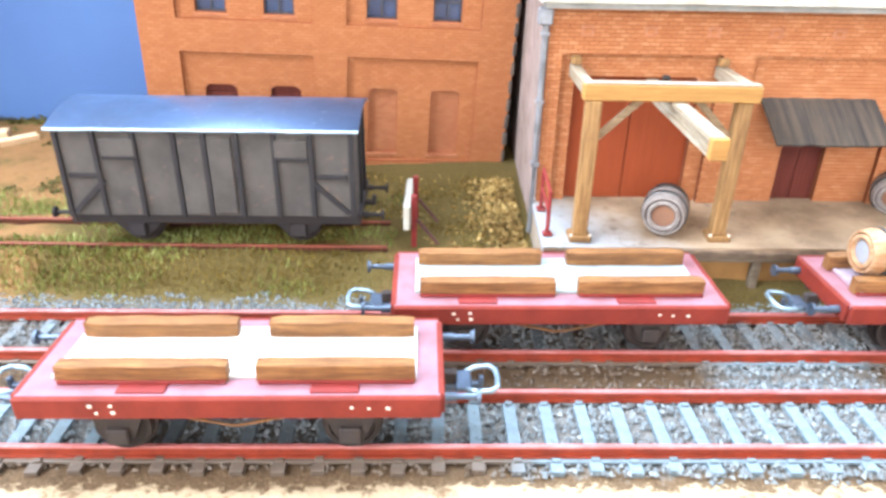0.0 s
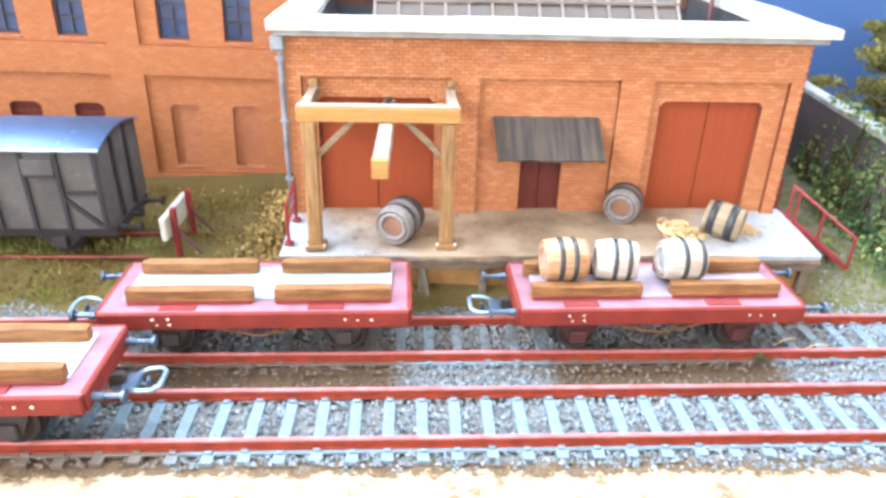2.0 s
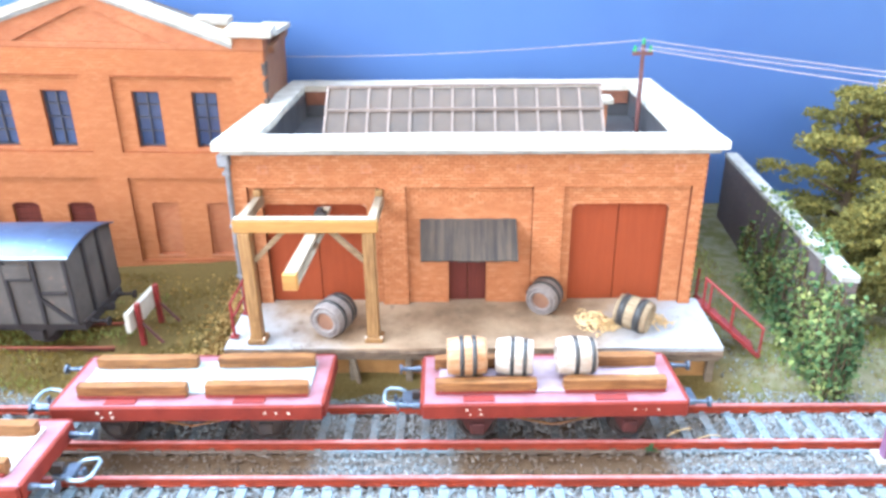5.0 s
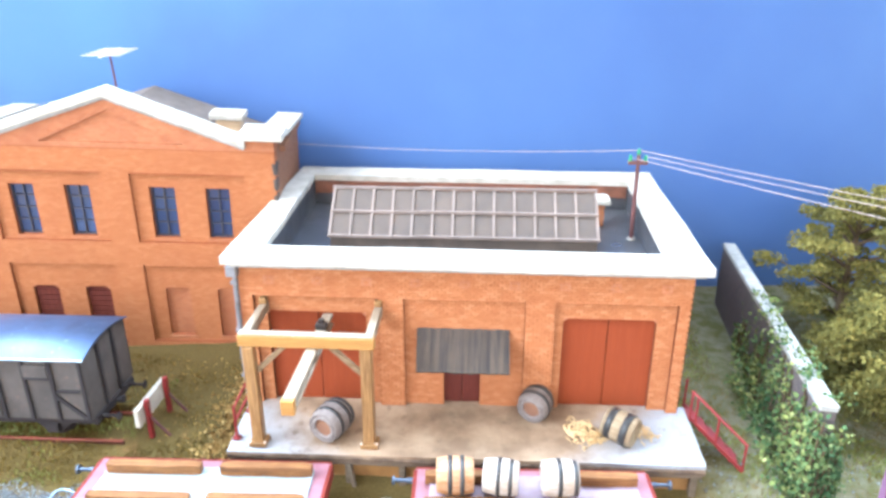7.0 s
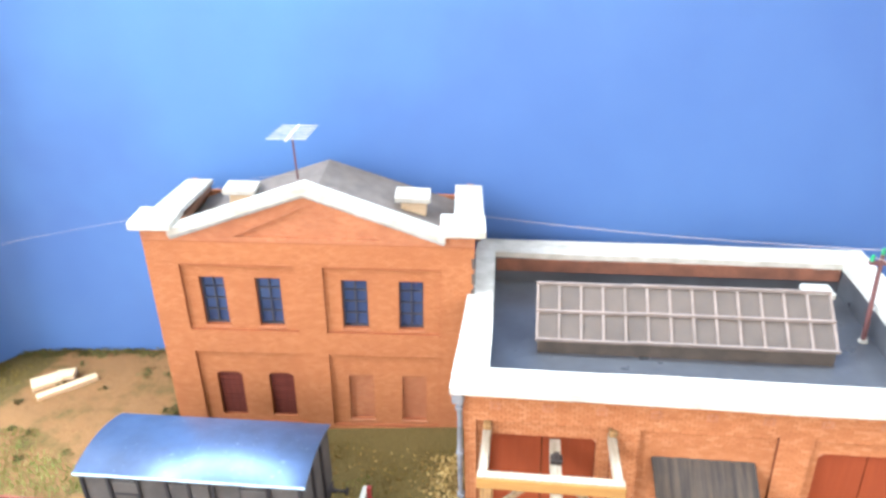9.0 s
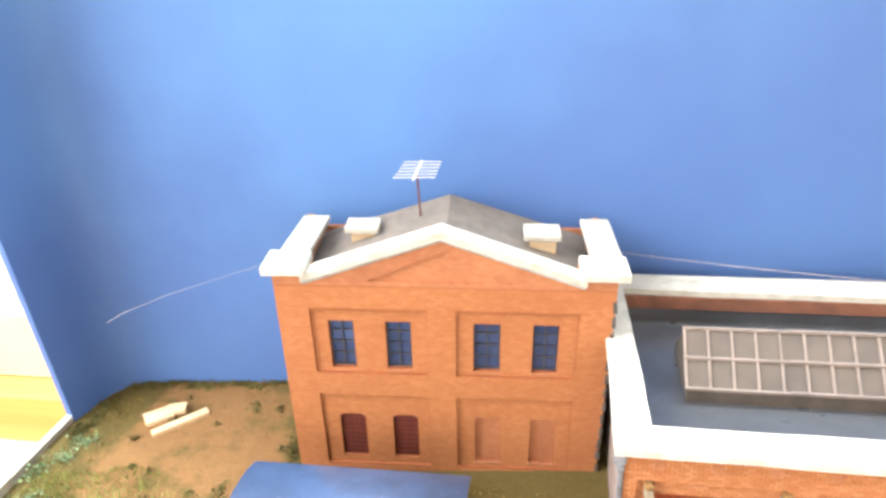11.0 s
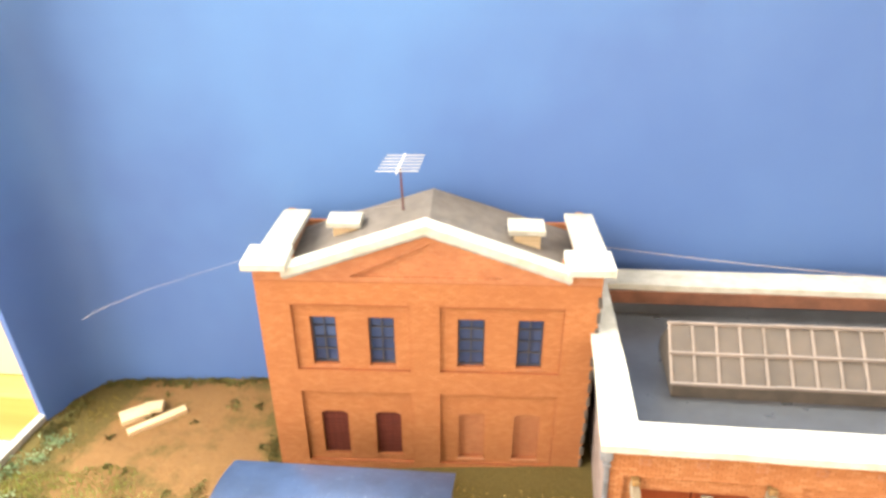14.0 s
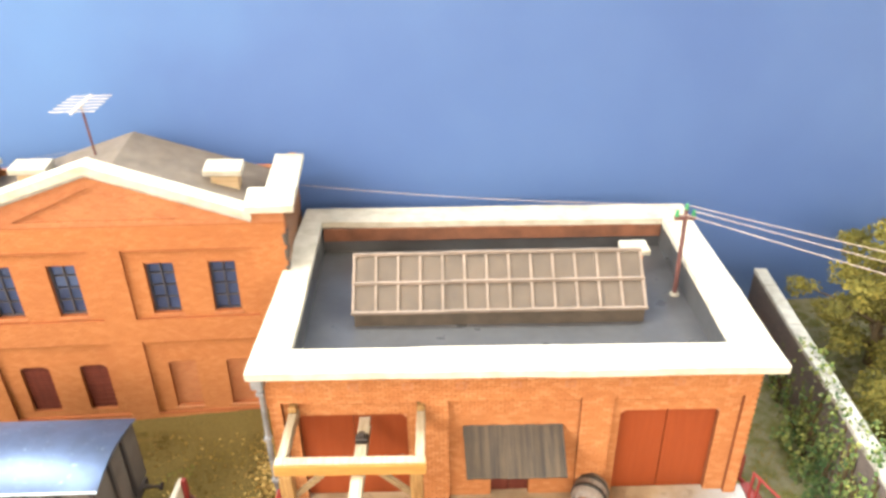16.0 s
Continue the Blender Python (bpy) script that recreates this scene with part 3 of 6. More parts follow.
def make_backdrop():
    """One bent sheet: a short wing at the west end that curves round into the long back."""
    lo, hi = -30.0, 300.0
    p0, p1, p2 = Vector((-218.6, 264.0, 0)), Vector((-214.3, 280.6, 0)), Vector((-197.0, 282.2, 0))
    line = [Vector((-222.3, 249.4, 0)).lerp(p0, k / 6) for k in range(6)]
    line += [(1 - t) ** 2 * p0 + 2 * t * (1 - t) * p1 + t * t * p2 for t in [k / 24 for k in range(25)]]
    line += [Vector((-123.0, 289.0, 0)), Vector((-40.0, 295.4, 0)), Vector((40.0, 301.0, 0)), Vector((230.0, 312.7, 0)), Vector((430.0, 325.0, 0))]
    bm, sheets = B(), []
    run = 0.0
    for side in (0, 1):
        low, high, run = [], [], 0.0
        for k, p in enumerate(line):
            if k:
                run += (p - line[k - 1]).length
            d = (line[min(k + 1, len(line) - 1)] - line[max(k - 1, 0)]).normalized()
            q = p + Vector((-d.y, d.x, 0)) * 4.0 * side
            lean = Vector((-1.0, -19.0, 0)) * (1 - smoothstep(0, 34, run))
            low.append(q + Vector((0, 0, lo)))
            high.append(q + lean + Vector((0, 0, hi)))
        sheets.append((low, high))
    (fl, fh), (rl, rh) = sheets
    for a, b in ((fl, fh), (rh, rl), (fh, rh), (rl, fl)):
        va, vb = [bm.verts.new(p) for p in a], [bm.verts.new(p) for p in b]
        for k in range(len(va) - 1):
            bm.faces.new((va[k], va[k + 1], vb[k + 1], vb[k]))
    for k in (0, -1):
        bm.faces.new([bm.verts.new(p) for p in (fl[k], fh[k], rh[k], rl[k])])
    bmesh.ops.remove_doubles(bm, verts=bm.verts, dist=0.01)
    for e in bm.edges:
        e.smooth = e.calc_face_angle(0.0) < 0.6
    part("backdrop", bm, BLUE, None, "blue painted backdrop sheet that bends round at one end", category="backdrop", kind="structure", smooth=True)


make_backdrop()


def make_board():
    bm = B()
    box(bm, -225.8, -223.0, 40, 249, -40, 11.5, 0.4)
    part("board_edge", bm, BOARD_EDGE, None, "wooden end rim of the layout board", category="trim", kind="structure")
    bm = B()
    box(bm, -226.3, -222.6, 40, 248.5, 11.6, 12.6, 0.2)
    part("board_rim_cap", bm, COPING, None, "white strip along the top of the board rim", category="trim", kind="structure")
    bm = B()
    box(bm, -222.8, 420, 59.5, 61.9, -40, -0.2, 0.3)
    part("board_front", bm, BOARD_EDGE, None, "front fascia of the layout board", category="trim", kind="structure")


    part("baseboard", box(B(), -222.7, 420, 62, 330, -60, -9, 1.0), BOARD_EDGE, None, "plain wooden baseboard under the layout", category="baseboard", kind="structure")
    part("trestle", box(B(), -200, 400, 120, 290, -899.5, -60.2, 2.0), BOARD_EDGE, None, "plain wooden plinth that carries the baseboard", category="trestle", kind="structure")


make_board()


def make_room():
    x0, x1, y0, y1, z0, z1 = -1700, 1900, -1500, 900, -900, 1500
    for name, q in (("floor", (x0, x1, y0, y1, z0 - 30, z0)), ("wall_west", (x0 - 60, x0, y0, y1, z0, z1)), ("wall_east", (x1, x1 + 60, y0, y1, z0, z1)),
                    ("wall_south", (x0, x1, y0 - 60, y0, z0, z1)), ("wall_north", (x0, x1, y1, y1 + 60, z0, z1)), ("ceiling", (x0, x1, y0, y1, z1, z1 + 40))):
        part(name, box(B(), *q), PINE if name == "floor" else ROOM_WHITE, None, "yellow pine boarded room floor" if name == "floor" else "plain white room " + name.split("_")[0], category=name.split("_")[0], kind="structure")


make_room()

# ---------- tracks ----------
GAUGE = 8.3


def make_track(name, xs, yc, z_top, tilt, label, rust=RAIL_RED, head=RAIL_HEAD):
    """Rails along x; yc: the centre line's y at x = 90; tilt: its slope."""
    t = thing(name, 90, yc, z_top - 2.5, math.degrees(math.atan(tilt)), label, "railway track", "tracks")
    a, b = xs[0] - 90, xs[1] - 90
    for side in (-1, 1):
        yr = side * GAUGE
        bm = B()
        box(bm, a, b, yr - 1.1, yr + 1.1, 0.05, 0.55)
        box(bm, a, b, yr - 0.38, yr + 0.38, 0.5, 1.95)
        rail = part("rail", bm, rust, t, "rust-red painted rail")
        bm = box(B(), a, b, yr - 0.52, yr + 0.52, 1.9, 2.5, 0.12)
        part("rail_head", bm, head, rail, "rubbed rail head")
        if rust is RAIL_RED:
            part("base_web", wobble(box(B(), a, b, yr + side * 1.2 - 0.75, yr + side * 1.2 + 0.75, -0.5, 0.16, 0.1), 0.1, 0.3), SLEEPER, t, "pale strip of the track base along the rail")
    return t


TRACK_NEAR = make_track("near_track", (-222, 415), 102.5, 5.1, 0.016, "red-railed model track with grey sleepers at the board's front")
TRACK_FAR = make_track("far_track", (-222, 415), 133.6, 5.1, 0.016, "red-railed model track running along the goods platform")
make_track("siding_track", (-222, -12), 175.4, 10.4, 0.008, "rusty siding rails sunk in grass under the van", SIDING_RUST, SIDING_HEAD)

# ---------- goods shed ----------
PANELS = [(34.9, 77.8), (86.7, 128.0), (138.0, 178.4)]
OPENINGS = [(39.0, 73.4, 18.0, 55.2), (100.4, 113.0, 18.0, 41.0), (140.9, 172.1, 18.0, 55.2)]


def make_shed():
    s = thing("goods_shed", 107, 181, 18, 0, "orange brick goods shed with red doors and broad white coping", "building")
    L, R, BASE, TOP = 30.8, 182.4, 17.0, 75.0
    front = [(a, b, 18.0, 61.6) for a, b in PANELS]
    part("front_wall", grid_wall(B(), (L, R, BASE, TOP), front, 181.2, 182.6), MORTAR, s, "orange brick front with sunken panels", plan=True)
    doors = OPENINGS
    part("panel_wall", grid_wall(B(), (L + 0.2, R - 0.2, BASE, TOP - 0.2), doors, 182.8, 185.6), MORTAR, s, "brick panels set back round the doors", plan=True)
    for d in (doors[0], doors[2]):
        mid = (d[0] + d[1]) / 2
        for a, b in ((d[0], mid - 0.15), (mid + 0.15, d[1])):
            leaf = B()
            n = 4
            for k in range(n):
                w = (b - a) / n
                box(leaf, a + k * w + 0.004, a + (k + 1) * w - 0.004, 184.8, 186.0, 18.0, d[3], 0.02)
            part("door_leaf", leaf, DOOR_RED, s, "dark red boarded door leaf", plan=True)
    for d in (doors[0], doors[2]):
        for sx, xx in ((1, d[0]), (-1, d[1])):
            part("lintel_corner", prism(B(), [(xx, d[3]), (xx + sx * 1.5, d[3]), (xx, d[3] - 1.5)], 182.5, 185.3), BRICK, s, "", plan=True)
    part("small_door", box(box(B(), 100.3, 106.6, 184.6, 185.8, 18, 40.9, 0.1), 106.8, 113.1, 184.6, 185.8, 18, 40.9, 0.1), DOOR_DARK, s, "dark red small door", plan=True)
    part("left_wall", box(B(), L, L + 3, 182.65, 284, 8, TOP), SIDE_GREY, s, "dusty grey-pink rendered side wall", plan=True)
    part("right_wall", box(B(), R - 3, R, 182.65, 284, 8, TOP), BRICK_SIDE, s, "", plan=True)
    part("back_wall", box(B(), L, R, 284.1, 286, 8, TOP), BRICK, s, "", plan=True)
    # parapet inside
    part("parapet", quad_ring(B(), [(33.5, 185.7), (179.6, 185.7), (180.5, 278), (32.5, 278)], [(38.2, 188.0), (174.6, 187.6), (177.2, 274.2), (35.2, 274.8)], 62.0, 75.0), ROOF_FELT, s, "dark felted parapet inside the roof rim", plan=True)
    part("parapet_strip", box(B(), 36.0, 176.6, 273.3, 274.0, 69.4, 75.0), PARAPET_BACK, s, "red-brown strip along the rear parapet", plan=True)
    part("roof", box(B(), 33.6, 179.5, 185.8, 277.8, 61.5, 63.8), ROOF_FELT, s, "dark bitumen flat roof", plan=True)
    cop = quad_ring(B(), [(27.2, 175.4), (185.9, 174.4), (188.8, 287.0), (27.0, 288.6)], [(38.9, 187.2), (173.4, 186.7), (176.6, 273.2), (35.5, 274.9)], 75.0, 77.6)
    part("coping", wobble(cop, 0.35, 0.05), COPING, s, "broad white roof coping", plan=True)
    part("cornice", quad_ring(B(), [(29.0, 177.6), (184.3, 177.0), (187.0, 285.0), (28.8, 286.5)], [(36.0, 184.5), (176.0, 184.5), (178.5, 277.0), (35.0, 277.0)], 73.2, 74.95), GREY_COPING, s, "grey cornice under the coping", plan=True)
    # skylight
    sk = part("skylight", skylight_body(), SKYLIGHT_BODY, s, "long sloped skylight with grey bars", plan=True)
    skylight_bars(sk)
    x0, x1, y0, z0, y1, z1 = 54.2, 156.2, 218.8, 69.0, 234.2, 83.5
    nx = 13
    for i in range(nx):
        for j in range(2):
            u0, u1, v0, v1 = i / nx, (i + 1) / nx, j / 2, (j + 1) / 2
            bm = B()
            q = [(x0 + (x1 - x0) * u, y0 + (y1 - y0) * v, z0 + (z1 - z0) * v) for u, v in ((u0, v0), (u1, v0), (u1, v1), (u0, v1))]
            a = [bm.verts.new(p) for p in q]
            b = [bm.verts.new((p[0], p[1] + 0.4, p[2] - 0.4)) for p in q]
            bm.faces.new(a)
            bm.faces.new(b[::-1])
            for k in range(4):
                bm.faces.new((a[k], b[k], b[(k + 1) % 4], a[(k + 1) % 4]))
            part("pane", bm, PANE_GREY, sk, "dusty grey glass pane", plan=True)
    bm = B()
    box(bm, 158.0, 163.6, 250.5, 255.5, 63.9, 73.6, 0.3)
    vent = part("roof_vent", bm, BRICK, s, "boxed roof vent behind the skylight", plan=True)
    part("vent_cap", box(B(), 155.0, 165.6, 248.6, 257.2, 73.7, 76.2, 0.4), COPING, vent, "white vent cap", plan=True)
    # awning over the small door
    aw = part("awning", box(B(), 91.4, 122.6, 183.4, 184.8, 49.0, 50.0), SLATE, s, "dark felted awning over the small door", plan=True)
    for k in range(5):
        a = 90.9 + k * 6.4
        part("sheet", bm_slab(B(), a - 0.25 * (k > 0), a + 6.4, 0.12 * math.sin(k * 2.1), 0.9 - 0.25 * k), SLATE, aw, "", plan=True)
    for k in range(9):
        x = 41 + k * 16.6
        bm = grid_wall(B(), (x - 1.7, x + 1.7, 66.0, 68.8), [(x - 0.9, x + 0.9, 66.8, 68.0)], 180.85, 181.15)
        part("brick_ornament", bm, BRICK, s, "", plan=True)
    # rainwater pipe on the corner
    bm = tube(B(), [(30.2, 181.6, 74), (29.8, 180.4, 70), (29.5, 180.0, 40), (29.5, 180.0, 9)], 0.9)
    for z in (66, 48, 30):
        box(bm, 28.4, 30.7, 179.0, 181, z, z + 1.0)
    box(bm, 27.4, 31.2, 178.2, 182.2, 68.9, 73.1, 0.4)
    part("rain_pipe", bm, PIPE, s, "grey zinc rain pipe with hopper head", plan=True)
    return s


def bm_slab(bm, a, b, lift, flare):
    """One sagging sheet of the awning."""
    n, rows = 4, []
    for i in range(n + 1):
        f = i / n
        y, zz = 184.8 - 16.2 * f, 51.2 - 10.2 * f + 0.4 * math.sin(math.pi * f) + lift * f
        rows.append([(a + flare * f, y, zz - 0.1), ((a + b) / 2 + flare * f, y, zz + 0.1), (b + flare * f, y, zz - 0.1)])
    top = [[bm.verts.new(p) for p in r] for r in rows]
    low = [[bm.verts.new((p[0], p[1] + 0.3, p[2] - 0.6)) for p in r] for r in rows]
    for q in (top, low):
        for i in range(n):
            for k in range(2):
                bm.faces.new((q[i][k], q[i][k + 1], q[i + 1][k + 1], q[i + 1][k]))
    for i in range(n):
        for k in (0, 2):
            bm.faces.new((top[i][k], top[i + 1][k], low[i + 1][k], low[i][k]))
    for i in (0, n):
        for k in range(2):
            bm.faces.new((top[i][k], top[i][k + 1], low[i][k + 1], low[i][k]))
    return bm


def quad_ring(bm, outer, inner, z0, z1, cuts=8):
    """A flat frame between two four-cornered outlines, corners counted from the south-west, its sides cut up so that they can waver."""
    def line(q):
        return [Vector(q[k]).lerp(Vector(q[(k + 1) % 4]), i / cuts) for k in range(4) for i in range(cuts)]

    def ring(q, z):
        return [bm.verts.new((v.x, v.y, z)) for v in line(q)]
    ol, oh, il, ih = ring(outer, z0), ring(outer, z1), ring(inner, z0), ring(inner, z1)
    n = len(ol)
    for k in range(n):
        j = (k + 1) % n
        bm.faces.new((ol[k], ol[j], oh[j], oh[k]))
        bm.faces.new((il[j], il[k], ih[k], ih[j]))
        bm.faces.new((oh[k], oh[j], ih[j], ih[k]))
        bm.faces.new((ol[j], ol[k], il[k], il[j]))
    return bm


SKY = (53.8, 156.6, 218.5, 69.3, 234.3, 84.0)


def skylight_bars(sk):
    x0, x1, y0, z0, y1, z1 = SKY
    for i in range(14):
        x = x0 + (x1 - x0) * i / 13
        part("glazing_bar", bar(B(), (x, y0, z0), (x, y1, z1), 0.85, 0.9), MULLION, sk, "", plan=True)
    for v in (0.0, 0.5, 1.0):
        p = (y0 + (y1 - y0) * v, z0 + (z1 - z0) * v + 0.1)
        cut = x0 + (x1 - x0) * 0.33
        part("rail", bar(B(), (x0 - 0.6, p[0], p[1]), (cut, p[0], p[1]), 1.1, 1.0), MULLION, sk, "", plan=True)
        part("rail", bar(B(), (cut + 0.1, p[0], p[1] + 0.25), (x1 + 0.6, p[0], p[1] + 0.25), 1.1, 1.0), MULLION, sk, "", plan=True)


def skylight_body():
    """The closed curb, ends and rear slope under the glazing."""
    bm = B()
    x0, x1, y0, z0, y1, z1 = SKY
    prof = ((y0 + 0.2, 63.7), (y1 + 15, 63.7), (y1 + 15, 68.5), (y1, z1 - 0.9), (y0 + 0.2, 68.6))
    f = [bm.verts.new((x0 + 0.3, y, z)) for y, z in prof]
    g = [bm.verts.new((x1 - 0.3, y, z)) for y, z in prof]
    bm.faces.new(f)
    bm.faces.new(g[::-1])
    for k in range(5):
        bm.faces.new((f[k], g[k], g[(k + 1) % 5], f[(k + 1) % 5]))
    return bm


SHED = make_shed()


def make_platform():
    p = thing("goods_platform", 107, 168, 0, 0, "raised goods platform with a worn concrete deck on timber legs", "platform")
    bm = B()
    n = 24
    rows = []
    for y, z in ((155.0, 17.0), (168.0, 18.2), (184.5, 19.2)):
        rows.append([bm.verts.new((29.8 + (185.6 - 29.8) * k / n, y, z - 0.5 + 1.2 * k / n + 0.25 * noise.noise((k * 0.7, y, 0)))) for k in range(n + 1)])
    low = [[bm.verts.new((v.co.x, v.co.y, v.co.z - 1.8)) for v in r] for r in rows]
    for a, b in zip(rows, rows[1:]):
        for k in range(n):
            bm.faces.new((a[k], a[k + 1], b[k + 1], b[k]))
    for a, b in zip(low, low[1:]):
        for k in range(n):
            bm.faces.new((a[k + 1], a[k], b[k], b[k + 1]))
    for k in range(n):
        bm.faces.new((rows[0][k + 1], rows[0][k], low[0][k], low[0][k + 1]))
    for i in (0, 1):
        for k in (0, n):
            q = (rows[i][k], rows[i + 1][k], low[i + 1][k], low[i][k])
            bm.faces.new(q)
    part("deck", bm, DECK, p, "worn concrete deck, its lit ends painted paler", plan=True)
    bm = B()
    n2 = 60
    strip = [[bm.verts.new((29.9 + 155.6 * k / n2, yy + 0.35 * noise.noise((k * 0.9, yy, 2)), zz + 0.55 * noise.noise((k * 0.6, zz, 5)))) for k in range(n2 + 1)] for yy, zz in ((154.9, 16.3), (154.55, 15.6), (154.7, 14.3), (156.2, 14.3), (156.2, 16.3))]
    for a, b in zip(strip, strip[1:] + strip[:1]):
        for k in range(n2):
            bm.faces.new((a[k], a[k + 1], b[k + 1], b[k]))
    for k in (0, n2):
        bm.faces.new([r[k] for r in strip])
    part("deck_edge", bm, CRUMBLE, p, "crumbled dark brown deck edge", plan=True)
    part("edge_beam", wobble(box(B(), 30.4, 185.0, 155.4, 157.0, 12.4, 15.2, 0.2), 0.2), TIMBER_GREY, p, "weathered edge beam", plan=True)
    for x in (32, 56, 70, 88, 110, 134, 160, 183):
        part("leg", box(B(), x - 1.1, x + 1.1, 156.2, 158.4, -0.5, 13.0, 0.2), TIMBER_GREY, p, "", plan=True)
    part("brace", bar(B(), (70.5, 156.0, 12.5), (72.5, 155.4, 1.0), 1.2), TIMBER_GREY, p, "", plan=True)
    part("end_wall", box(B(), 30.0, 31.2, 157.2, 181.5, 2, 16.5), CONCRETE, p, "", plan=True)
    part("back_wall", wobble(box(B(), 31.4, 184, 158.8, 161.5, 0, 14.0), 0.5, 0.1), CLAY, p, "brown earth bank under the deck", plan=True)
    return p


make_platform()

# ---------- office house ----------


H_L, H_R, H_TOP = -63.2, 61.6, 90.6
H_PANELS = [(-50.9, -7.4, 50.2, 80.0), (3.9, 49.2, 50.2, 80.0), (-50.9, -7.4, 1.8, 39.4), (3.9, 49.2, 1.8, 39.4)]
H_WINDOWS = [(-44.7, -35.1, 52.0, 74.1), (-22.9, -13.2, 52.0, 74.1), (10.5, 20.6, 52.0, 74.1), (32.8, 42.4, 52.0, 74.1)]
H_SHUTTERS = [(-44.2, -33.7, 5.0, 28.0), (-22.3, -12.1, 5.0, 28.0)]
H_NICHES = [(11.3, 21.5, 4.2, 28.3), (33.4, 43.6, 4.2, 28.3)]


def make_house():
    """A kit house that leans a little forward and to its east."""
    h = thing("brick_house", -35.4, 234.3, 9.9, 5.75, "two-storey orange brick house with a gabled white parapet", "house", lean=(4.0, 2.35))
    H0, W0, W1 = -6.0, H_L, H_R
    wins, doors, blind = H_WINDOWS, H_SHUTTERS, H_NICHES
    part("front_wall", grid_wall(B(), (W0, W1, H0, H_TOP), H_PANELS, 0.15, 1.3), HOUSE_MORTAR, h, "orange brick front with four sunken panels")
    part("panel_wall", grid_wall(B(), (W0 + 0.2, W1 - 0.2, H0, H_TOP - 0.1), wins + doors + blind, 1.45, 3.6), HOUSE_MORTAR, h, "brick panels with window openings")
    part("inner_wall", grid_wall(B(), (W0 + 0.3, W1 - 0.3, H0, H_TOP - 0.2), wins, 3.6, 5.4), HOUSE_BRICK, h)
    # gable with a sunken triangle
    peak, foot, rake = 111.0, 92.3, 50.6
    bm = B()
    prism(bm, [(W0, H_TOP), (W1, H_TOP), (W1, 96), (48.0, 96), (48, 93), (30, 92.6), (-32, 92.6), (-50, 93), (-50, 96), (W0, 96)], 0, 5)
    part("gable_base", bm, HOUSE_BRICK, h)
    bm = B()
    prism(bm, [(-rake, foot), (-32, 92.6), (-28.5, 92.6), (-1, 105.6), (-1, peak - 1)], 0.1, 1.3)
    part("gable_shoulder", bm, HOUSE_BRICK, h)
    bm = B()
    prism(bm, [(rake - 2, foot), (-1, peak - 1), (-1, 105.6), (26.5, 92.6), (30, 92.6)], 0.1, 1.3)
    part("gable_shoulder", bm, HOUSE_BRICK, h)
    bm = B()
    prism(bm, [(-rake, foot), (-30, 92.4), (28, 92.4), (rake - 2, foot), (-1, peak - 1)], 1.3, 5)
    part("gable", bm, HOUSE_BRICK, h, "brick gable with a sunken triangle")
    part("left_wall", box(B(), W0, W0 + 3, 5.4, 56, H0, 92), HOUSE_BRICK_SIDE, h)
    part("right_wall", box(B(), W1 - 3, W1, 5.4, 56, H0, 92), HOUSE_BRICK_SIDE, h, "darker brick side wall")
    part("back_wall", box(B(), W0, W1, 56.1, 58, H0, 86), HOUSE_BRICK, h)
    # white raking coping and corner caps
    bm = B()
    prism(bm, [(-52.5, foot + 0.2), (-1, peak), (50.5, foot + 0.2), (50.5, foot + 3.2), (-1, peak + 3.2), (-52.5, foot + 3.2)], -1.3, 5.2)
    part("gable_coping", wobble(bm, 0.2, 0.06), COPING, h, "white raking gable coping")
    bm = B()
    prism(bm, [(-52.2, foot - 1.1), (-1, peak - 1.3), (50.2, foot - 1.1), (50.2, foot + 0.1), (-1, peak - 0.1), (-52.2, foot + 0.1)], -0.5, 5)
    part("gable_moulding", bm, GREY_COPING, h, "grey moulding under the coping")
    for c0, c1 in ((-66.4, -50.4), (48.6, 65.4)):
        part("corner_cap", wobble(box(B(), c0, c1, -2.6, 11.5, 95.6, 98.8, 0.3), 0.2, 0.1), COPING, h, "white cap slab on the corner pier")
    for p0, p1 in ((W0, -50.2), (48.2, W1)):
        part("corner_pier", box(B(), p0, p1, 5, 10.5, H_TOP, 95.5), HOUSE_BRICK, h)
    for k, (c0, c1) in enumerate(((-64.4, -53.0), (53.6, 65.2))):
        bm = box(B(), c0, c1, 11.7, 53.6, -1.1, 1.1, 0.25)
        for v in bm.verts:
            v.co.z += 95.2 - 0.088 * (v.co.y - 11.7)
        part("side_coping", wobble(bm, 0.15, 0.1), COPING, h, "white side parapet coping")
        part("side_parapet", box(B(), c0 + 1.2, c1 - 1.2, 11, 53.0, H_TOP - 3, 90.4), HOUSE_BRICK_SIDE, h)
    for x0, x1, y0, y1, z0, z1 in ((-43.0, -29.2, 34.8, 44.6, 93.6, 96.2), (29.4, 43.6, 28.4, 38.8, 94.8, 97.4)):
        ch = part("chimney", box(B(), x0 + 2.4, x1 - 1.6, y0 + 1.6, y1 - 2.0, 84, z0 - 0.05), OFFCUT, h, "short tan chimney")
        part("chimney_cap", wobble(box(B(), x0, x1, y0, y1, z0, z1, 0.25), 0.15, 0.1), COPING, ch, "white chimney slab")
    bm = B()
    prism(bm, [(-56.4, 83.6), (-1, 102.6), (56.4, 83.6), (56.4, 81.6), (-1, 100.6), (-56.4, 81.6)], 5.3, 55.0)
    part("roof", bm, HOUSE_FELT, h, "dark grey-brown felt roof")
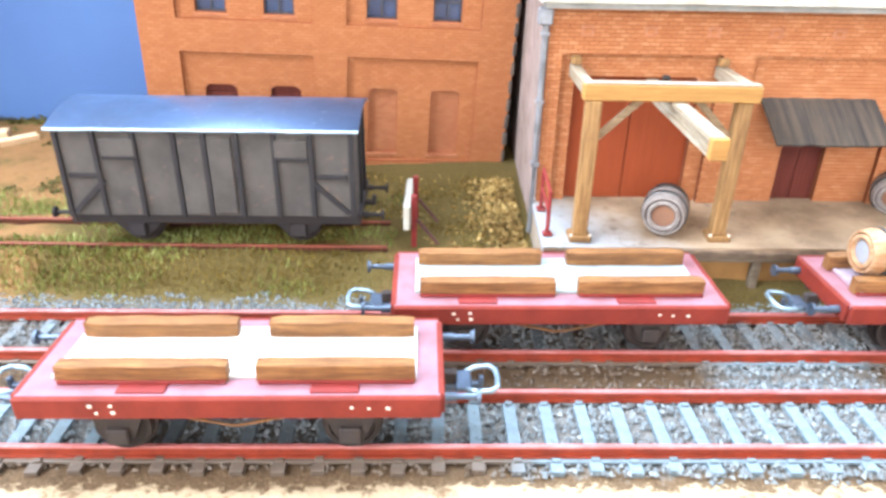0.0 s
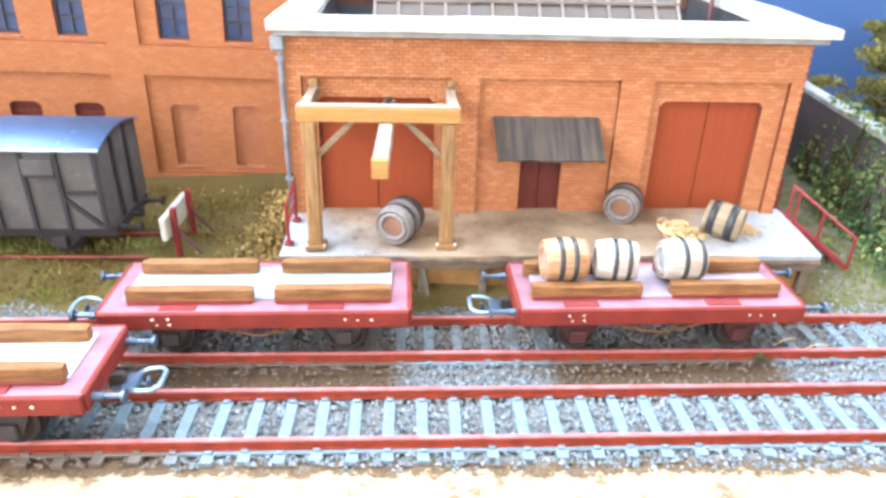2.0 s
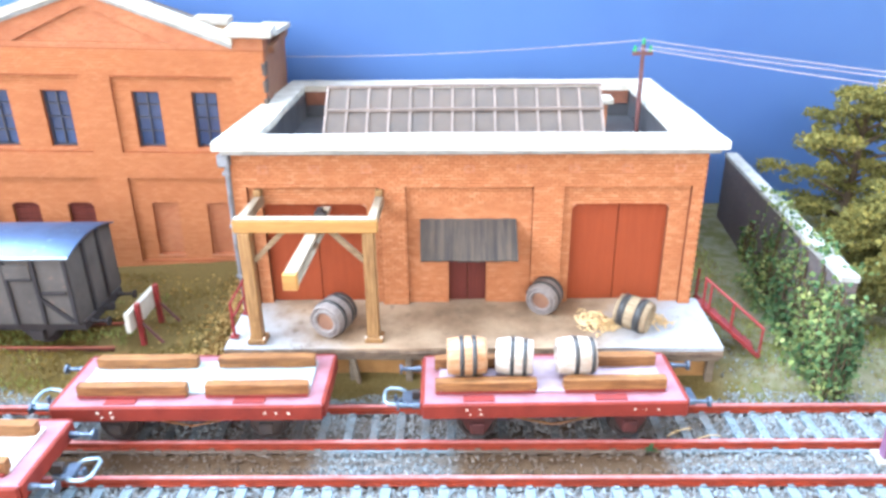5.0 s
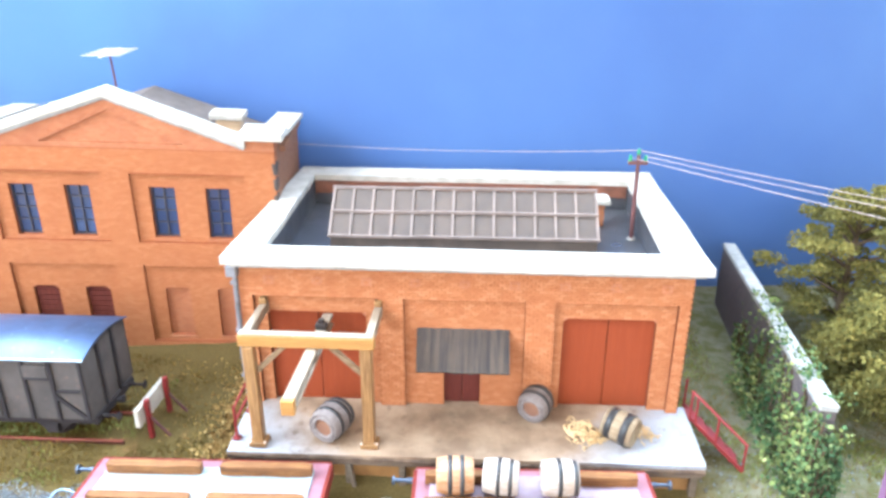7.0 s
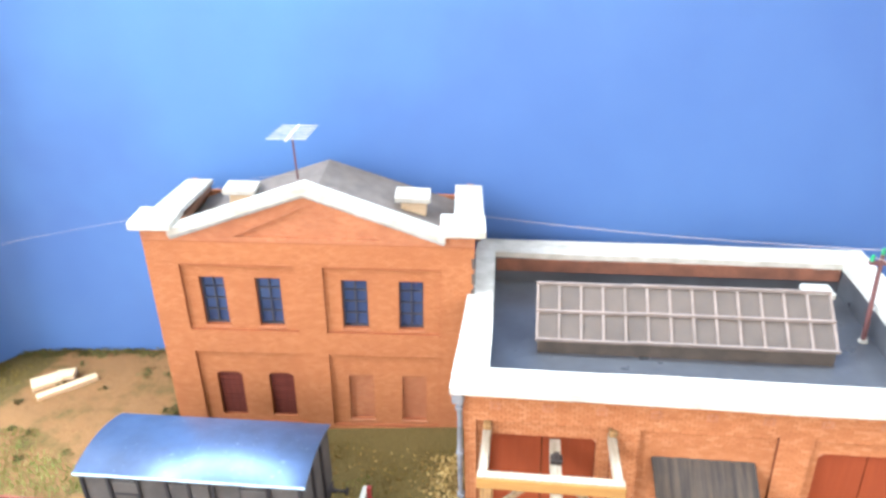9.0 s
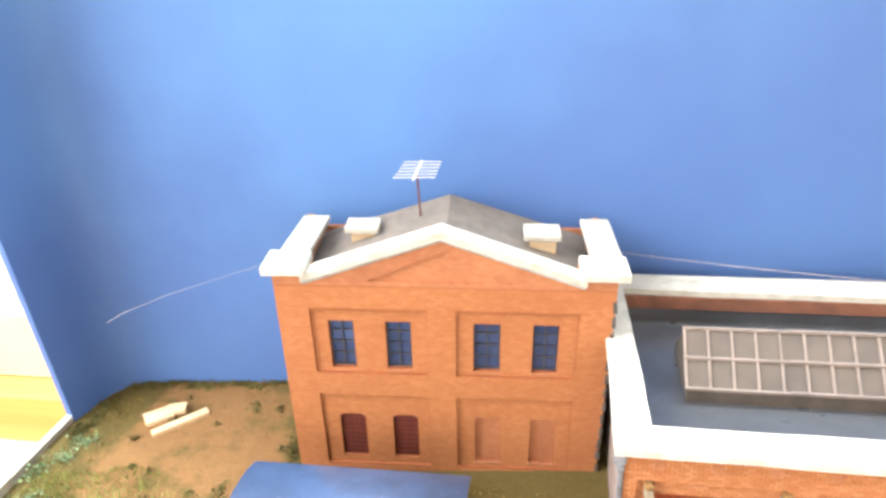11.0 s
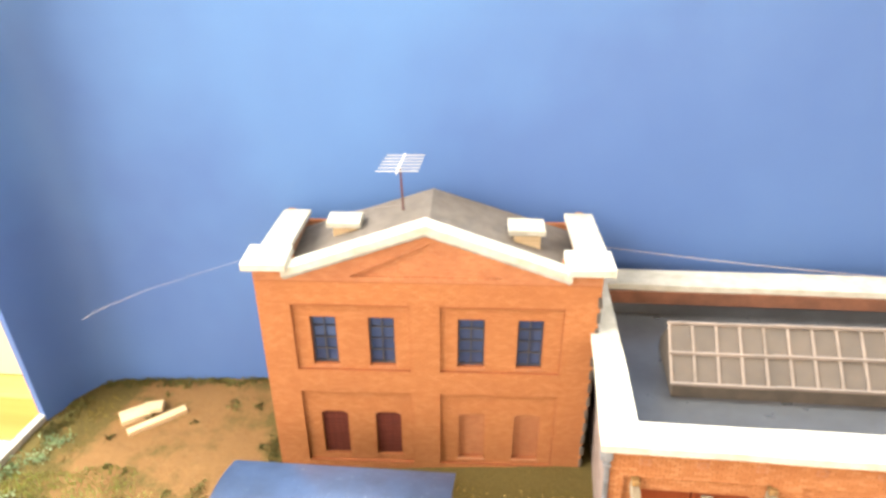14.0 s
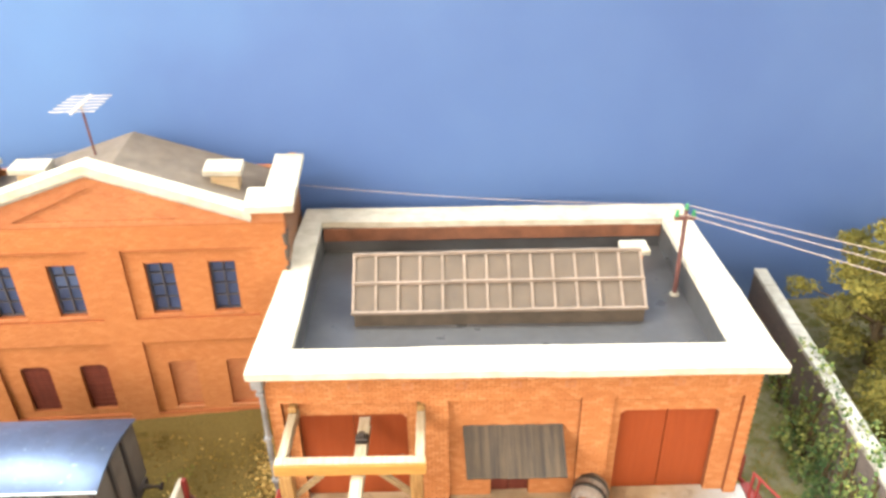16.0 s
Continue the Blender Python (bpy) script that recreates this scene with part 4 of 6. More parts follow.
    for x0, x1, z0, z1 in wins:
        win = part("window", frame_bars(B(), x0, x1, z0, z1, 3.0), FRAME_DARK, h, "dark barred window frame")
        part("pane", box(B(), x0, x1, 4.0, 4.5, z0, z1), PANE_DARK, win, "dark blue glass")
        part("sill", box(B(), x0 - 0.6, x1 + 0.6, 0.9, 2.0, z0 - 1.2, z0 - 0.1, 0.1), HOUSE_BRICK, win)
    for k, (x0, x1, z0, z1) in enumerate(doors):
        sh = part("shutter", box(B(), x0 + 0.05, x1 - 0.05, 3.0, 3.55, z0, z1), DOOR_DARK, h, "closed dark red louvred shutter")
        n = 9
        for i in range(n):
            zz = z0 + (z1 - z0) * i / n
            part("slat", box(B(), x0 + 0.2, x1 - 0.2, 2.4, 2.98, zz + 0.1, zz + (z1 - z0) / n - 0.12, 0.1), DOOR_DARK, sh)
    for k in range(13):
        zz, w = 2.0 + k * 6.6, 1.5 + 1.1 * abs(noise.noise((k * 1.7, 3.0, 0)))
        part("quoin", wobble(box(B(), W1 - 0.6 * w, W1 + 0.5, 0.0 - 0.35 * w, 3.0 + w, zz, zz + 3.2 + w, 0.4), 0.5, 0.2, k), DARK_STONE, h, "ragged dark corner stone")
    for x0, x1, z0, z1 in doors + blind:
        for sx, xx in ((1, x0), (-1, x1)):
            part("arch_shoulder", prism(B(), [(xx, z1), (xx + sx * 1.9, z1), (xx + sx * 0.7, z1 - 0.5), (xx, z1 - 1.5)], 1.35, 3.4), HOUSE_BRICK, h)
    for x0, x1, z0, z1 in blind:
        part("niche_sill", box(B(), x0 - 0.8, x1 + 0.8, 0.9, 2.2, z0 - 1.3, z0 - 0.1, 0.1), HOUSE_BRICK, h)
        part("bricked_niche", box(B(), x0, x1, 3.0, 3.55, z0, z1), HOUSE_BRICK, h, "bricked-up blind opening")
    return h


def frame_bars(bm, x0, x1, z0, z1, y):
    w = 0.65
    box(bm, x0, x0 + w, y, y + 0.9, z0, z1)
    box(bm, x1 - w, x1, y, y + 0.9, z0, z1)
    box(bm, x0, x1, y, y + 0.88, z0, z0 + w)
    box(bm, x0, x1, y, y + 0.88, z1 - w, z1)
    xm = (x0 + x1) / 2
    box(bm, xm - 0.3, xm + 0.3, y + 0.1, y + 0.8, z0, z1)
    for f in (0.28, 0.52, 0.76):
        zz = z0 + (z1 - z0) * f
        box(bm, x0, x1, y + 0.15, y + 0.75, zz - 0.25, zz + 0.25)
    return bm


HOUSE = make_house()

# ---------- rolling stock ----------


def wheelset(parent, x, r=5.2, z=0.0, name="wheel"):
    for sy in (-1, 1):
        bm = lathe(B(), [(0.01, sy * 7.4), (r - 1.0, sy * 7.4), (r - 0.9, sy * 8.0), (r + 0.6, sy * 8.0), (r + 0.6, sy * 7.1), (r + 0.55, sy * 7.0), (r, sy * 7.0 + sy * 0.0)], 28, Matrix.Translation((x, 0, z + r)) @ Matrix.Rotation(math.pi / 2, 4, "X"))
        lathe(bm, [(r, -sy * 8.0), (r, -sy * 9.6), (r - 0.9, -sy * 9.7), (r - 1.1, -sy * 9.2), (0.9, -sy * 9.2), (0.9, -sy * 10.4), (0.01, -sy * 10.5)], 28, Matrix.Translation((x, 0, z + r)) @ Matrix.Rotation(math.pi / 2, 4, "X"))
        part(name, bm, TYRE, parent, "", smooth=False)


def loop_coupling(parent, x, sx, z, loop=True):
    """Hook and loop coupling at a wagon's end; sx: which way it points."""
    q = lambda d: x + sx * d
    bm = box(B(), min(q(0), q(6)), max(q(0), q(6)), -1.6, 1.6, z - 0.8, z + 0.8, 0.3)
    box(bm, min(q(2.6), q(5.8)), max(q(2.6), q(5.8)), -3.0, 3.0, z + 0.2, z + 1.2, 0.25)
    c = part("coupling", bm, STEEL_BLUE, parent, "blue-grey steel loop coupling")
    part("shank", box(B(), min(q(-0.5), q(3)), max(q(-0.5), q(3)), -0.9, 0.9, z + 0.5, z + 3.2, 0.2), BLACK, c)
    if not loop:
        return
    pts = [(q(4.8), -2.9, z + 0.8), (q(6.8), -3.9, z + 1.2), (q(9.6), -4.0, z + 1.4), (q(10.8), -2.7, z + 1.5), (q(11.0), 0, z + 1.6),
           (q(10.8), 2.7, z + 1.5), (q(9.6), 4.0, z + 1.4), (q(6.8), 3.9, z + 1.2), (q(4.8), 2.9, z + 0.8)]
    part("loop", tube(B(), pts, 0.55), LOOP_STEEL, c, "bent bright wire loop", smooth=True)
    part("hook", box(box(B(), min(q(4.6), q(8.2)), max(q(4.6), q(8.2)), -0.6, 0.6, z - 0.7, z + 0.4, 0.2), min(q(7.4), q(8.3)), max(q(7.4), q(8.3)), -0.6, 0.6, z, z + 1.9, 0.2), STEEL_BLUE, c)


def buffers(parent, x, sx, z, material, apart=10.0):
    for sy in (-1, 1):
        q = lambda d: (x + sx * d, sy * apart, z)
        bm = rod(B(), q(-0.2), q(2.4), 0.95, 0.85, 14)
        rod(bm, q(2.4), q(6.0), 0.6, 0.6, 12)
        rod(bm, q(6.0), q(6.7), 1.4, 1.5, 16)
        part("buffer", bm, material, parent, "sprung buffer with round head")


def rough_baulk(x0, x1, y0, y1, z0, z1, seed):
    """A hewn baulk: sections along x that waver, with waney edges."""
    bm, n, rings = B(), 12, []
    for k in range(n + 1):
        x = x0 + (x1 - x0) * k / n
        q = lambda i, a: a * noise.noise((x * 0.16, seed + i * 5.1, 0.4))
        c = 0.18 + q(9, 0.12)
        e = 0.3 if k in (0, n) else 0.0
        rings.append([bm.verts.new(p) for p in ((x + q(1, 0.3), y0 + q(2, 0.2) + e, z0), (x, y1 + q(3, 0.2) - e, z0), (x, y1 + q(4, 0.3) - e, z1 - c + q(5, 0.18)), (x, y1 - c, z1 + q(6, 0.2) - e), (x, y0 + c, z1 + q(7, 0.2) - e), (x, y0 + q(8, 0.2) + e, z1 - c + q(5, 0.18)))])
    for a, b in zip(rings, rings[1:]):
        for k in range(6):
            bm.faces.new((a[k], b[k], b[(k + 1) % 6], a[(k + 1) % 6]))
    bm.faces.new(rings[0])
    bm.faces.new(rings[-1][::-1])
    return bm


def flat_wagon(name, x, y, rz, label, chocks, board, half=37.2, wide=12.6, top=13.4, pockets=(-15.7, 18.4), irons=False, ends=(-1, 1), bed=CARD, loops=(-1, 1), dots=0.75):
    """x, y: its middle on the rails; top: the deck over the rail heads."""
    w = thing(name, x, y, RAIL_TOP, rz, label, "railway wagon", "flat wagons")
    LX, WY, ZT, DEEP = half, wide, top, 4.5
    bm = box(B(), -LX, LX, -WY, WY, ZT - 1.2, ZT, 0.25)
    part("deck", bm, RED_SHEEN, w, "pink-red deck with its sheen in the colour")
    for sy in (-1, 1):
        bm = box(B(), -LX - 0.1, LX + 0.1, sy * WY - 0.65, sy * WY + 0.65, ZT - DEEP, ZT + 0.1, 0.35)
        sole = part("solebar", bm, RED_WAGON, w, "red solebar")
        if sy < 0:
            for k, (dx, dz) in enumerate(((-24.0, -1.5), (-20.4, -1.4), (-23.1, -3.0), (-20.2, -2.9), (21.6, -1.9), (24.6, -2.1), (28.0, -2.1))):
                r = (0.5 - 0.06 * (k % 3)) * dots
                part("marking", box(B(), dx - r, dx + r, sy * WY - 0.75, sy * WY - 0.6, ZT + dz - r * 0.8, ZT + dz + r * 0.8, 0.05), WHITE_BAR, sole, "small white paint mark")
        for px in pockets:
            part("stake_pocket", box(B(), px - 4.3, px + 4.3, sy * (WY - 2.3) - 1.35, sy * (WY - 2.3) + 1.35, ZT - 0.2, ZT + 0.35, 0.08), RED_DEEP, w, "dark red stake pocket")
    for sx in (-1, 1):
        part("headstock", box(B(), sx * LX - 0.7, sx * LX + 0.7, -WY + 0.7, WY - 0.7, ZT - DEEP + 0.1, ZT + 0.05, 0.25), RED_WAGON, w, "red headstock")
        if sx in ends:
            buffers(w, sx * (LX + 0.6), sx, ZT - 2.4, STEEL_BLUE, WY - 3.0)
            loop_coupling(w, sx * (LX + 0.4), sx, ZT - 7.0, sx in loops)
        wheelset(w, sx * 21.0)
        for sy in (-1, 1):
            iron = B()
            prism(iron, [(sx * 21 - 5.2, ZT - DEEP + 0.2), (sx * 21 + 5.2, ZT - DEEP + 0.2), (sx * 21 + 2.2, 3.2), (sx * 21 - 2.2, 3.2)], sy * 10.9 - 0.4, sy * 10.9 + 0.4)
            box(iron, sx * 21 - 2.0, sx * 21 + 2.0, sy * 11.7 - 0.8, sy * 11.7 + 0.8, 3.2, 6.6, 0.3)
            part("axle_guard", iron, IRON_RED if irons else BLACK, w)
    part("underframe", box(box(B(), -36, 36, -6, -4.6, ZT - 5.4, ZT - 1.3), -36, 36, 4.6, 6, ZT - 5.4, ZT - 1.3), BLACK, w)
    part("truss_rod", tube(B(), [(-16, -10.6, ZT - DEEP), (-0.8, -10.6, ZT - 8.0), (0.8, -10.6, ZT - 8.0), (16, -10.6, ZT - DEEP)], 0.3, 6), BAULK, w, "thin brass-coloured truss rod")
    if board:
        part("load_board", wobble(box(B(), -LX + 4.6, LX - 4.4, -7.4, 8.6, ZT + 0.05, ZT + 0.8, 0.1), 0.15), bed, w, "pale card bed board")
    for k, (x0, x1, y0, dz) in enumerate(chocks):
        if y0 < 0:
            part("packing", box(B(), x0 + 0.3, x1 - 0.3, y0 - 0.35, y0 + 0.6, ZT + 0.05, ZT + 0.75, 0.1), RED_DEEP, w, "dark red strip along the foot of the baulk")
        part("timber_baulk", rough_baulk(x0, x1, y0, y0 + 3.0, ZT + 0.1, ZT + 3.7 + dz, k * 3.3 + x), BAULK, w, "rough-sawn brown timber baulk")
    return w


RAIL_TOP = 5.1
CH = [(-31.4, -1.0, -8.8, 0.0), (4.2, 32.8, -8.8, 0.2), (-31.8, -2.2, 4.8, 0.3), (4.0, 32.4, 4.8, 0.4)]
CH_BARRELS = [(-32.6, -4.4, -7.4, 0.0), (3.0, 31.4, -7.4, 0.2), (-32.8, -4.6, 4.2, 0.3), (2.8, 31.6, 4.2, 0.4)]
W1 = flat_wagon("flat_wagon", -34.4, 101.2, 1.4, "red flat wagon loaded with timber baulks on the front track", CH, True, 37.4, 12.6, 14.3)
flat_wagon("flat_wagon", 29.6, 135.2, 1.5, "red flat wagon with timber baulks beside the platform", CH, True, 37.1, 12.9, 13.2, (-18.6, 16.8), False, (-1,), CARD_GREY)
flat_wagon("flat_wagon", 130.0, 137.2, 1.9, "red flat wagon carrying small barrels between timber baulks", CH_BARRELS, True, 36.0, 12.2, 13.2, (-20.6, 15.6), True, (-1, 1), LAVENDER, (-1,), 0.6)


def make_van():
    v = thing("goods_van", -58.4, 178.2, 10.4, 0.8, "grey covered goods van with a curved blue-grey roof", "railway wagon")
    LX, WY, ZB, ZE = 38.4, 14.9, 10.0, 33.9
    side = B()
    box(side, -LX, LX, -WY, WY, ZB, ZE)
    arc = [(WY * math.cos(a), ZE - 0.1 + 2.9 * (1 - math.cos(a) ** 2)) for a in [math.pi * k / 10 for k in range(11)]]
    for x in (-LX, LX - 0.8):
        f = [side.verts.new((x, y, z)) for y, z in arc]
        g = [side.verts.new((x + 0.8, y, z)) for y, z in arc]
        side.faces.new(f)
        side.faces.new(g[::-1])
        for k in range(len(f)):
            side.faces.new((f[k], g[k], g[(k + 1) % len(f)], f[(k + 1) % len(f)]))
    body = part("body", side, VAN_GREY, v, "weathered grey boarded body")
    for sy in (-1, 1):
        y0, y1 = (sy * WY - 0.8, sy * WY - 0.0) if sy < 0 else (WY, WY + 0.8)
        for x in (-37.6, -28.2, -18.0, -7.8, -0.1, 8.2, 17.8, 27.2, 37.6):
            part("post", box(B(), x - 0.65, x + 0.65, y0, y1, ZB, ZE - 0.3, 0.12), VAN_POST, body, "dark iron body post")
        for a, b in ((-37.2, -27.2), (27.0, 37.2)):
            part("rail_strip", box(B(), a + 1, b - 1, y0 + 0.1, y1 - 0.1, 20.8, 22.0, 0.1), VAN_POST, body)
        for a, b in ((-26.6, -18.0), (17.8, 26.4)):
            part("vent_flap", box(B(), a, b, y0 - 0.1, y1 + 0.1, 26.8, 31.4, 0.15), VAN_GREY, body, "closed ventilator flap")
            part("vent_strip", box(B(), a, b, y0 - 0.25, y1 + 0.25, 26.0, 26.8, 0.1), VAN_POST, body)
        for a, b in ((-6.8, -0.7), (0.7, 6.8)):
            part("door_leaf", box(B(), a, b, y0 + 0.15, y1 - 0.15, ZB + 0.8, ZE - 2, 0.15), VAN_GREY, body, "reddish-grey sliding door leaf")
        part("brace", bar(B(), (-27.2, (y0 + y1) / 2, 20), (-36.6, (y0 + y1) / 2, ZB + 1), 0.7, 1.3), VAN_POST, body)
        part("brace", bar(B(), (27.0, (y0 + y1) / 2, 20), (36.6, (y0 + y1) / 2, ZB + 1), 0.7, 1.3), VAN_POST, body)
        part("solebar", box(B(), -LX, LX, sy * 12.4 - 0.8, sy * 12.4 + 0.8, ZB - 3.2, ZB - 0.05, 0.2), VAN_BLACK, v)
    bm = B()
    n = 30
    a_out = [((WY + 1.1) * math.cos(math.pi * k / n), ZE + 0.2 + 3.3 * (1 - math.cos(math.pi * k / n) ** 2)) for k in range(n + 1)]
    f = [bm.verts.new((-LX - 1.4, y, z)) for y, z in a_out]
    g = [bm.verts.new((LX + 1.4, y, z)) for y, z in a_out]
    fi = [bm.verts.new((-LX - 1.4, y * 0.965, ZE + 0.2 + (z - ZE - 0.2) * 0.75 - 0.3)) for y, z in a_out]
    gi = [bm.verts.new((LX + 1.4, y * 0.965, ZE + 0.2 + (z - ZE - 0.2) * 0.75 - 0.3)) for y, z in a_out]
    for k in range(n):
        bm.faces.new((f[k], g[k], g[k + 1], f[k + 1]))
        bm.faces.new((fi[k + 1], gi[k + 1], gi[k], fi[k]))
        bm.faces.new((f[k + 1], fi[k + 1], fi[k], f[k]))
        bm.faces.new((g[k], gi[k], gi[k + 1], g[k + 1]))
    for k in (0, n):
        bm.faces.new((f[k], fi[k], gi[k], g[k]))
    part("roof", bm, VAN_ROOF, v, "curved blue-grey sheet roof with paler worn specks", smooth=True)
    # Rod added along the eave so its pale colour reads as a highlight.
    part("gutter", wobble(tube(B(), [(-LX - 1.3 + (2 * LX + 2.6) * k / 20, -WY - 1.05, ZE + 0.0) for k in range(21)], 0.42), 0.12, 0.3), VAN_EAVE, v, "pale bead painted as the eave's highlight")
    for sx in (-1, 1):
        wheelset(v, sx * 22.0)
        buffers(v, sx * (LX + 0.3), sx, ZB - 1.5, VAN_BLACK)
        part("drawhook", box(box(B(), min(sx * LX, sx * (LX + 4)), max(sx * LX, sx * (LX + 4)), -0.8, 0.8, ZB - 2.6, ZB - 1.2, 0.2), min(sx * (LX + 3), sx * (LX + 4.2)), max(sx * (LX + 3), sx * (LX + 4.2)), -0.7, 0.7, ZB - 2.0, ZB + 0.2, 0.2), VAN_BLACK, v)
        part("headstock", box(B(), sx * LX - 0.8, sx * LX + 0.8, -13.5, 13.5, ZB - 3.2, ZB, 0.2), VAN_BLACK, v)
        for y in (-5, 5):
            part("end_post", box(B(), min(sx * LX, sx * (LX + 0.9)), max(sx * LX, sx * (LX + 0.9)), y - 0.7, y + 0.7, ZB, ZE + 1.8, 0.1), VAN_POST, v)
        for sy in (-1, 1):
            bm = B()
            prism(bm, [(sx * 22.0 - 7, ZB - 3), (sx * 22.0 + 7, ZB - 3), (sx * 22.0 + 2.2, 2.4), (sx * 22.0 - 2.2, 2.4)], sy * 11.6 - 0.4, sy * 11.6 + 0.4)
            box(bm, sx * 22.0 - 2.2, sx * 22.0 + 2.2, sy * 12.5 - 1.1, sy * 12.5 + 0.9, 3.0, 6.8, 0.3)
            part("axle_guard", bm, VAN_BLACK, v)
    return v


make_van()

# ---------- on and round the platform ----------


def deck_z(y):
    return 17.0 + (y - 155.0) * 0.085


def make_gantry():
    g = thing("timber_gantry", 58.5, 170, 18, 0, "yellow-brown timber loading gantry with a projecting runway beam", "gantry")
    for x, y in ((39.8, 159.4), (77.0, 160.4)):
        p = part("post", wobble(box(B(), x - 1.85, x + 1.85, y - 1.8, y + 1.8, deck_z(y) + 1.3, 54.6, 0.3), 0.15), BEAM, g, "yellow-brown square post", plan=True)
        part("base_plate", box(B(), x - 2.9, x + 2.9, y - 2.7, y + 2.7, deck_z(y) - 0.4, deck_z(y) + 1.4, 0.3), BEAM, p, "", plan=True)
        for dx in (-2.5, 2.5):
            part("bolt", rod(B(), (x + dx, y - 2.2, deck_z(y) + 1.3), (x + dx, y - 2.2, deck_z(y) + 1.9), 0.4, 0.35, 8), WHITE_BAR, p, "", plan=True)
    part("front_beam", wobble(box(B(), 36.9, 80.0, 157.7, 161.0, 54.7, 58.6, 0.25), 0.15), BEAM_X, g, "heavy front cross beam", plan=True)
    for x in (37.2, 76.8):
        part("side_beam", wobble(box(B(), x, x + 2.7, 161.1, 182.3, 55.2, 58.6, 0.25), 0.12), BEAM_PALE, g, "pale side beam running to the wall", plan=True)
        part("wall_bracket", box(B(), x + 0.1, x + 2.7, 179.4, 182.2, 58.7, 60.8, 0.3), BEAM, g, "", plan=True)
    # Added strip: the bright light on the beam's top, as a pale colour.
    part("capping", wobble(box(B(), 37.1, 79.8, 158.0, 160.8, 58.65, 59.1, 0.12), 0.12), BEAM_PALE, g, "thin pale strip for the lit beam top", plan=True)
    part("brace", bar(B(), (41.6, 160.2, 44.8), (51.5, 160.0, 54.7), 1.6, 1.6, 0.15), BEAM_BRACE, g, "", plan=True)
    part("brace", bar(B(), (75.2, 160.4, 44.8), (65.5, 160.0, 54.7), 1.6, 1.6, 0.15), BEAM_BRACE, g, "", plan=True)
    bm = box(B(), 58.6, 62.0, 131.0, 182.2, 53.6, 54.6)
    box(bm, 58.6, 62.0, 131.0, 182.2, 50.2, 51.1)
    box(bm, 59.9, 60.7, 131.0, 182.2, 51.0, 53.7)
    run = part("runway_beam", bm, BEAM_PALE, g, "pale I-shaped runway beam reaching over the track", plan=True)
    part("end_block", box(B(), 58.4, 62.2, 129.0, 131.1, 50.0, 54.7, 0.2), BEAM_X, run, "yellow timber end block", plan=True)
    part("trolley", box(box(B(), 58.6, 62.4, 170, 173, 54.7, 56.6, 0.3), 59.6, 61.4, 170.6, 172.4, 56.4, 58.0, 0.2), BLACK, run, "small dark hoist trolley", plan=True)


make_gantry()


def barrel(name, m, r, half, stave, label, hoops, open_end=True, group="barrels", head=RUSTY, band=0.7):
    """m: where its middle lies and which way its axis (local x) points."""
    b = new(name)
    b.empty_display_size = 0.004
    b.matrix_basis = m
    FRAME[b] = m
    tagged(b, label, "barrel", group)
    rot = Matrix.Rotation(math.pi / 2, 4, "Y")
    n = 12
    prof = [(r * (1 - 0.13 * (2 * k / n - 1) ** 2), -half + 2 * half * k / n) for k in range(n + 1)]
    rin = r * 0.80
    prof = [(0.01, -half + 0.9), (rin, -half + 0.9), (rin, -half)] + prof + [(rin, half), (rin, half - 0.9), (0.01, half - 0.9)]
    body = part("cask", lathe(B(), prof, 32, rot), stave, b, "", smooth=False)
    for f in body.data.polygons:
        f.use_smooth = True
    for h in hoops:
        rr = r * (1 - 0.13 * (h / half) ** 2) + 0.16
        part("hoop", lathe(B(), [(rr - 0.4, h - band - 0.05), (rr, h - band), (rr, h + band), (rr - 0.4, h + band + 0.05)], 32, rot), HOOP, b, "black iron hoop", smooth=True)
    if open_end:
        part("bung_disc", lathe(B(), [(0.01, -half + 0.65), (r * 0.5, -half + 0.65), (r * 0.5, -half + 0.95)], 24, rot), head, b, "inset barrel head")
        part("chime", lathe(B(), [(r * 0.52, -half + 0.9), (r * 0.54, -half - 0.1), (r * 0.70, -half - 0.1), (r * 0.72, -half + 0.9)], 28, rot), stave, b, "raised pale ring on the head", smooth=True)
    return b


barrel("barrel", pose(0.0636, 0.1645, (deck_z(164.5) + 5.9) * MM, 0, 0, 68), 6.0, 5.6, BARREL_GREY, "weathered grey barrel lying on the platform deck", (-2.0, 2.2, 4.6))
barrel("barrel", pose(0.1326, 0.1772, (deck_z(177.2) + 5.5) * MM, 0, -4, 64), 5.75, 4.4, BARREL_GREY, "weathered grey barrel leaning by the shed wall", (-1.2, 2.2))
barrel("barrel", pose(0.1602, 0.1665, (deck_z(166.5) + 5.5) * MM, 0, 5, -34), 5.5, 5.3, BARREL_OAK, "tipped oak barrel with straw spilling from it", (-2.9, 2.4), False, "barrels", RUSTY, 1.15)
barrel("barrel", pose(0.1064, 0.1366, 0.0258, 0, 0, 3), 5.7, 5.5, BARREL_STAIN, "brown-stained pale barrel with dark hoops lying on the wagon", (-1.5, 2.0), True, "barrels", HEAD_GREY, 0.62)
barrel("barrel", pose(0.1200, 0.1372, 0.0254, 0, 0, -6), 5.4, 5.2, BARREL_WHITE, "slightly turned pale barrel lying on the wagon", (-0.6, 2.9), True, "barrels", HEAD_GREY, 0.55)
barrel("barrel", pose(0.1372, 0.1376, 0.0255, 0, 0, 2), 5.5, 5.3, BARREL_WHITE, "pale barrel with a round head lying on the wagon", (-0.4, 4.2), True, "barrels", HEAD_GREY, 0.6)


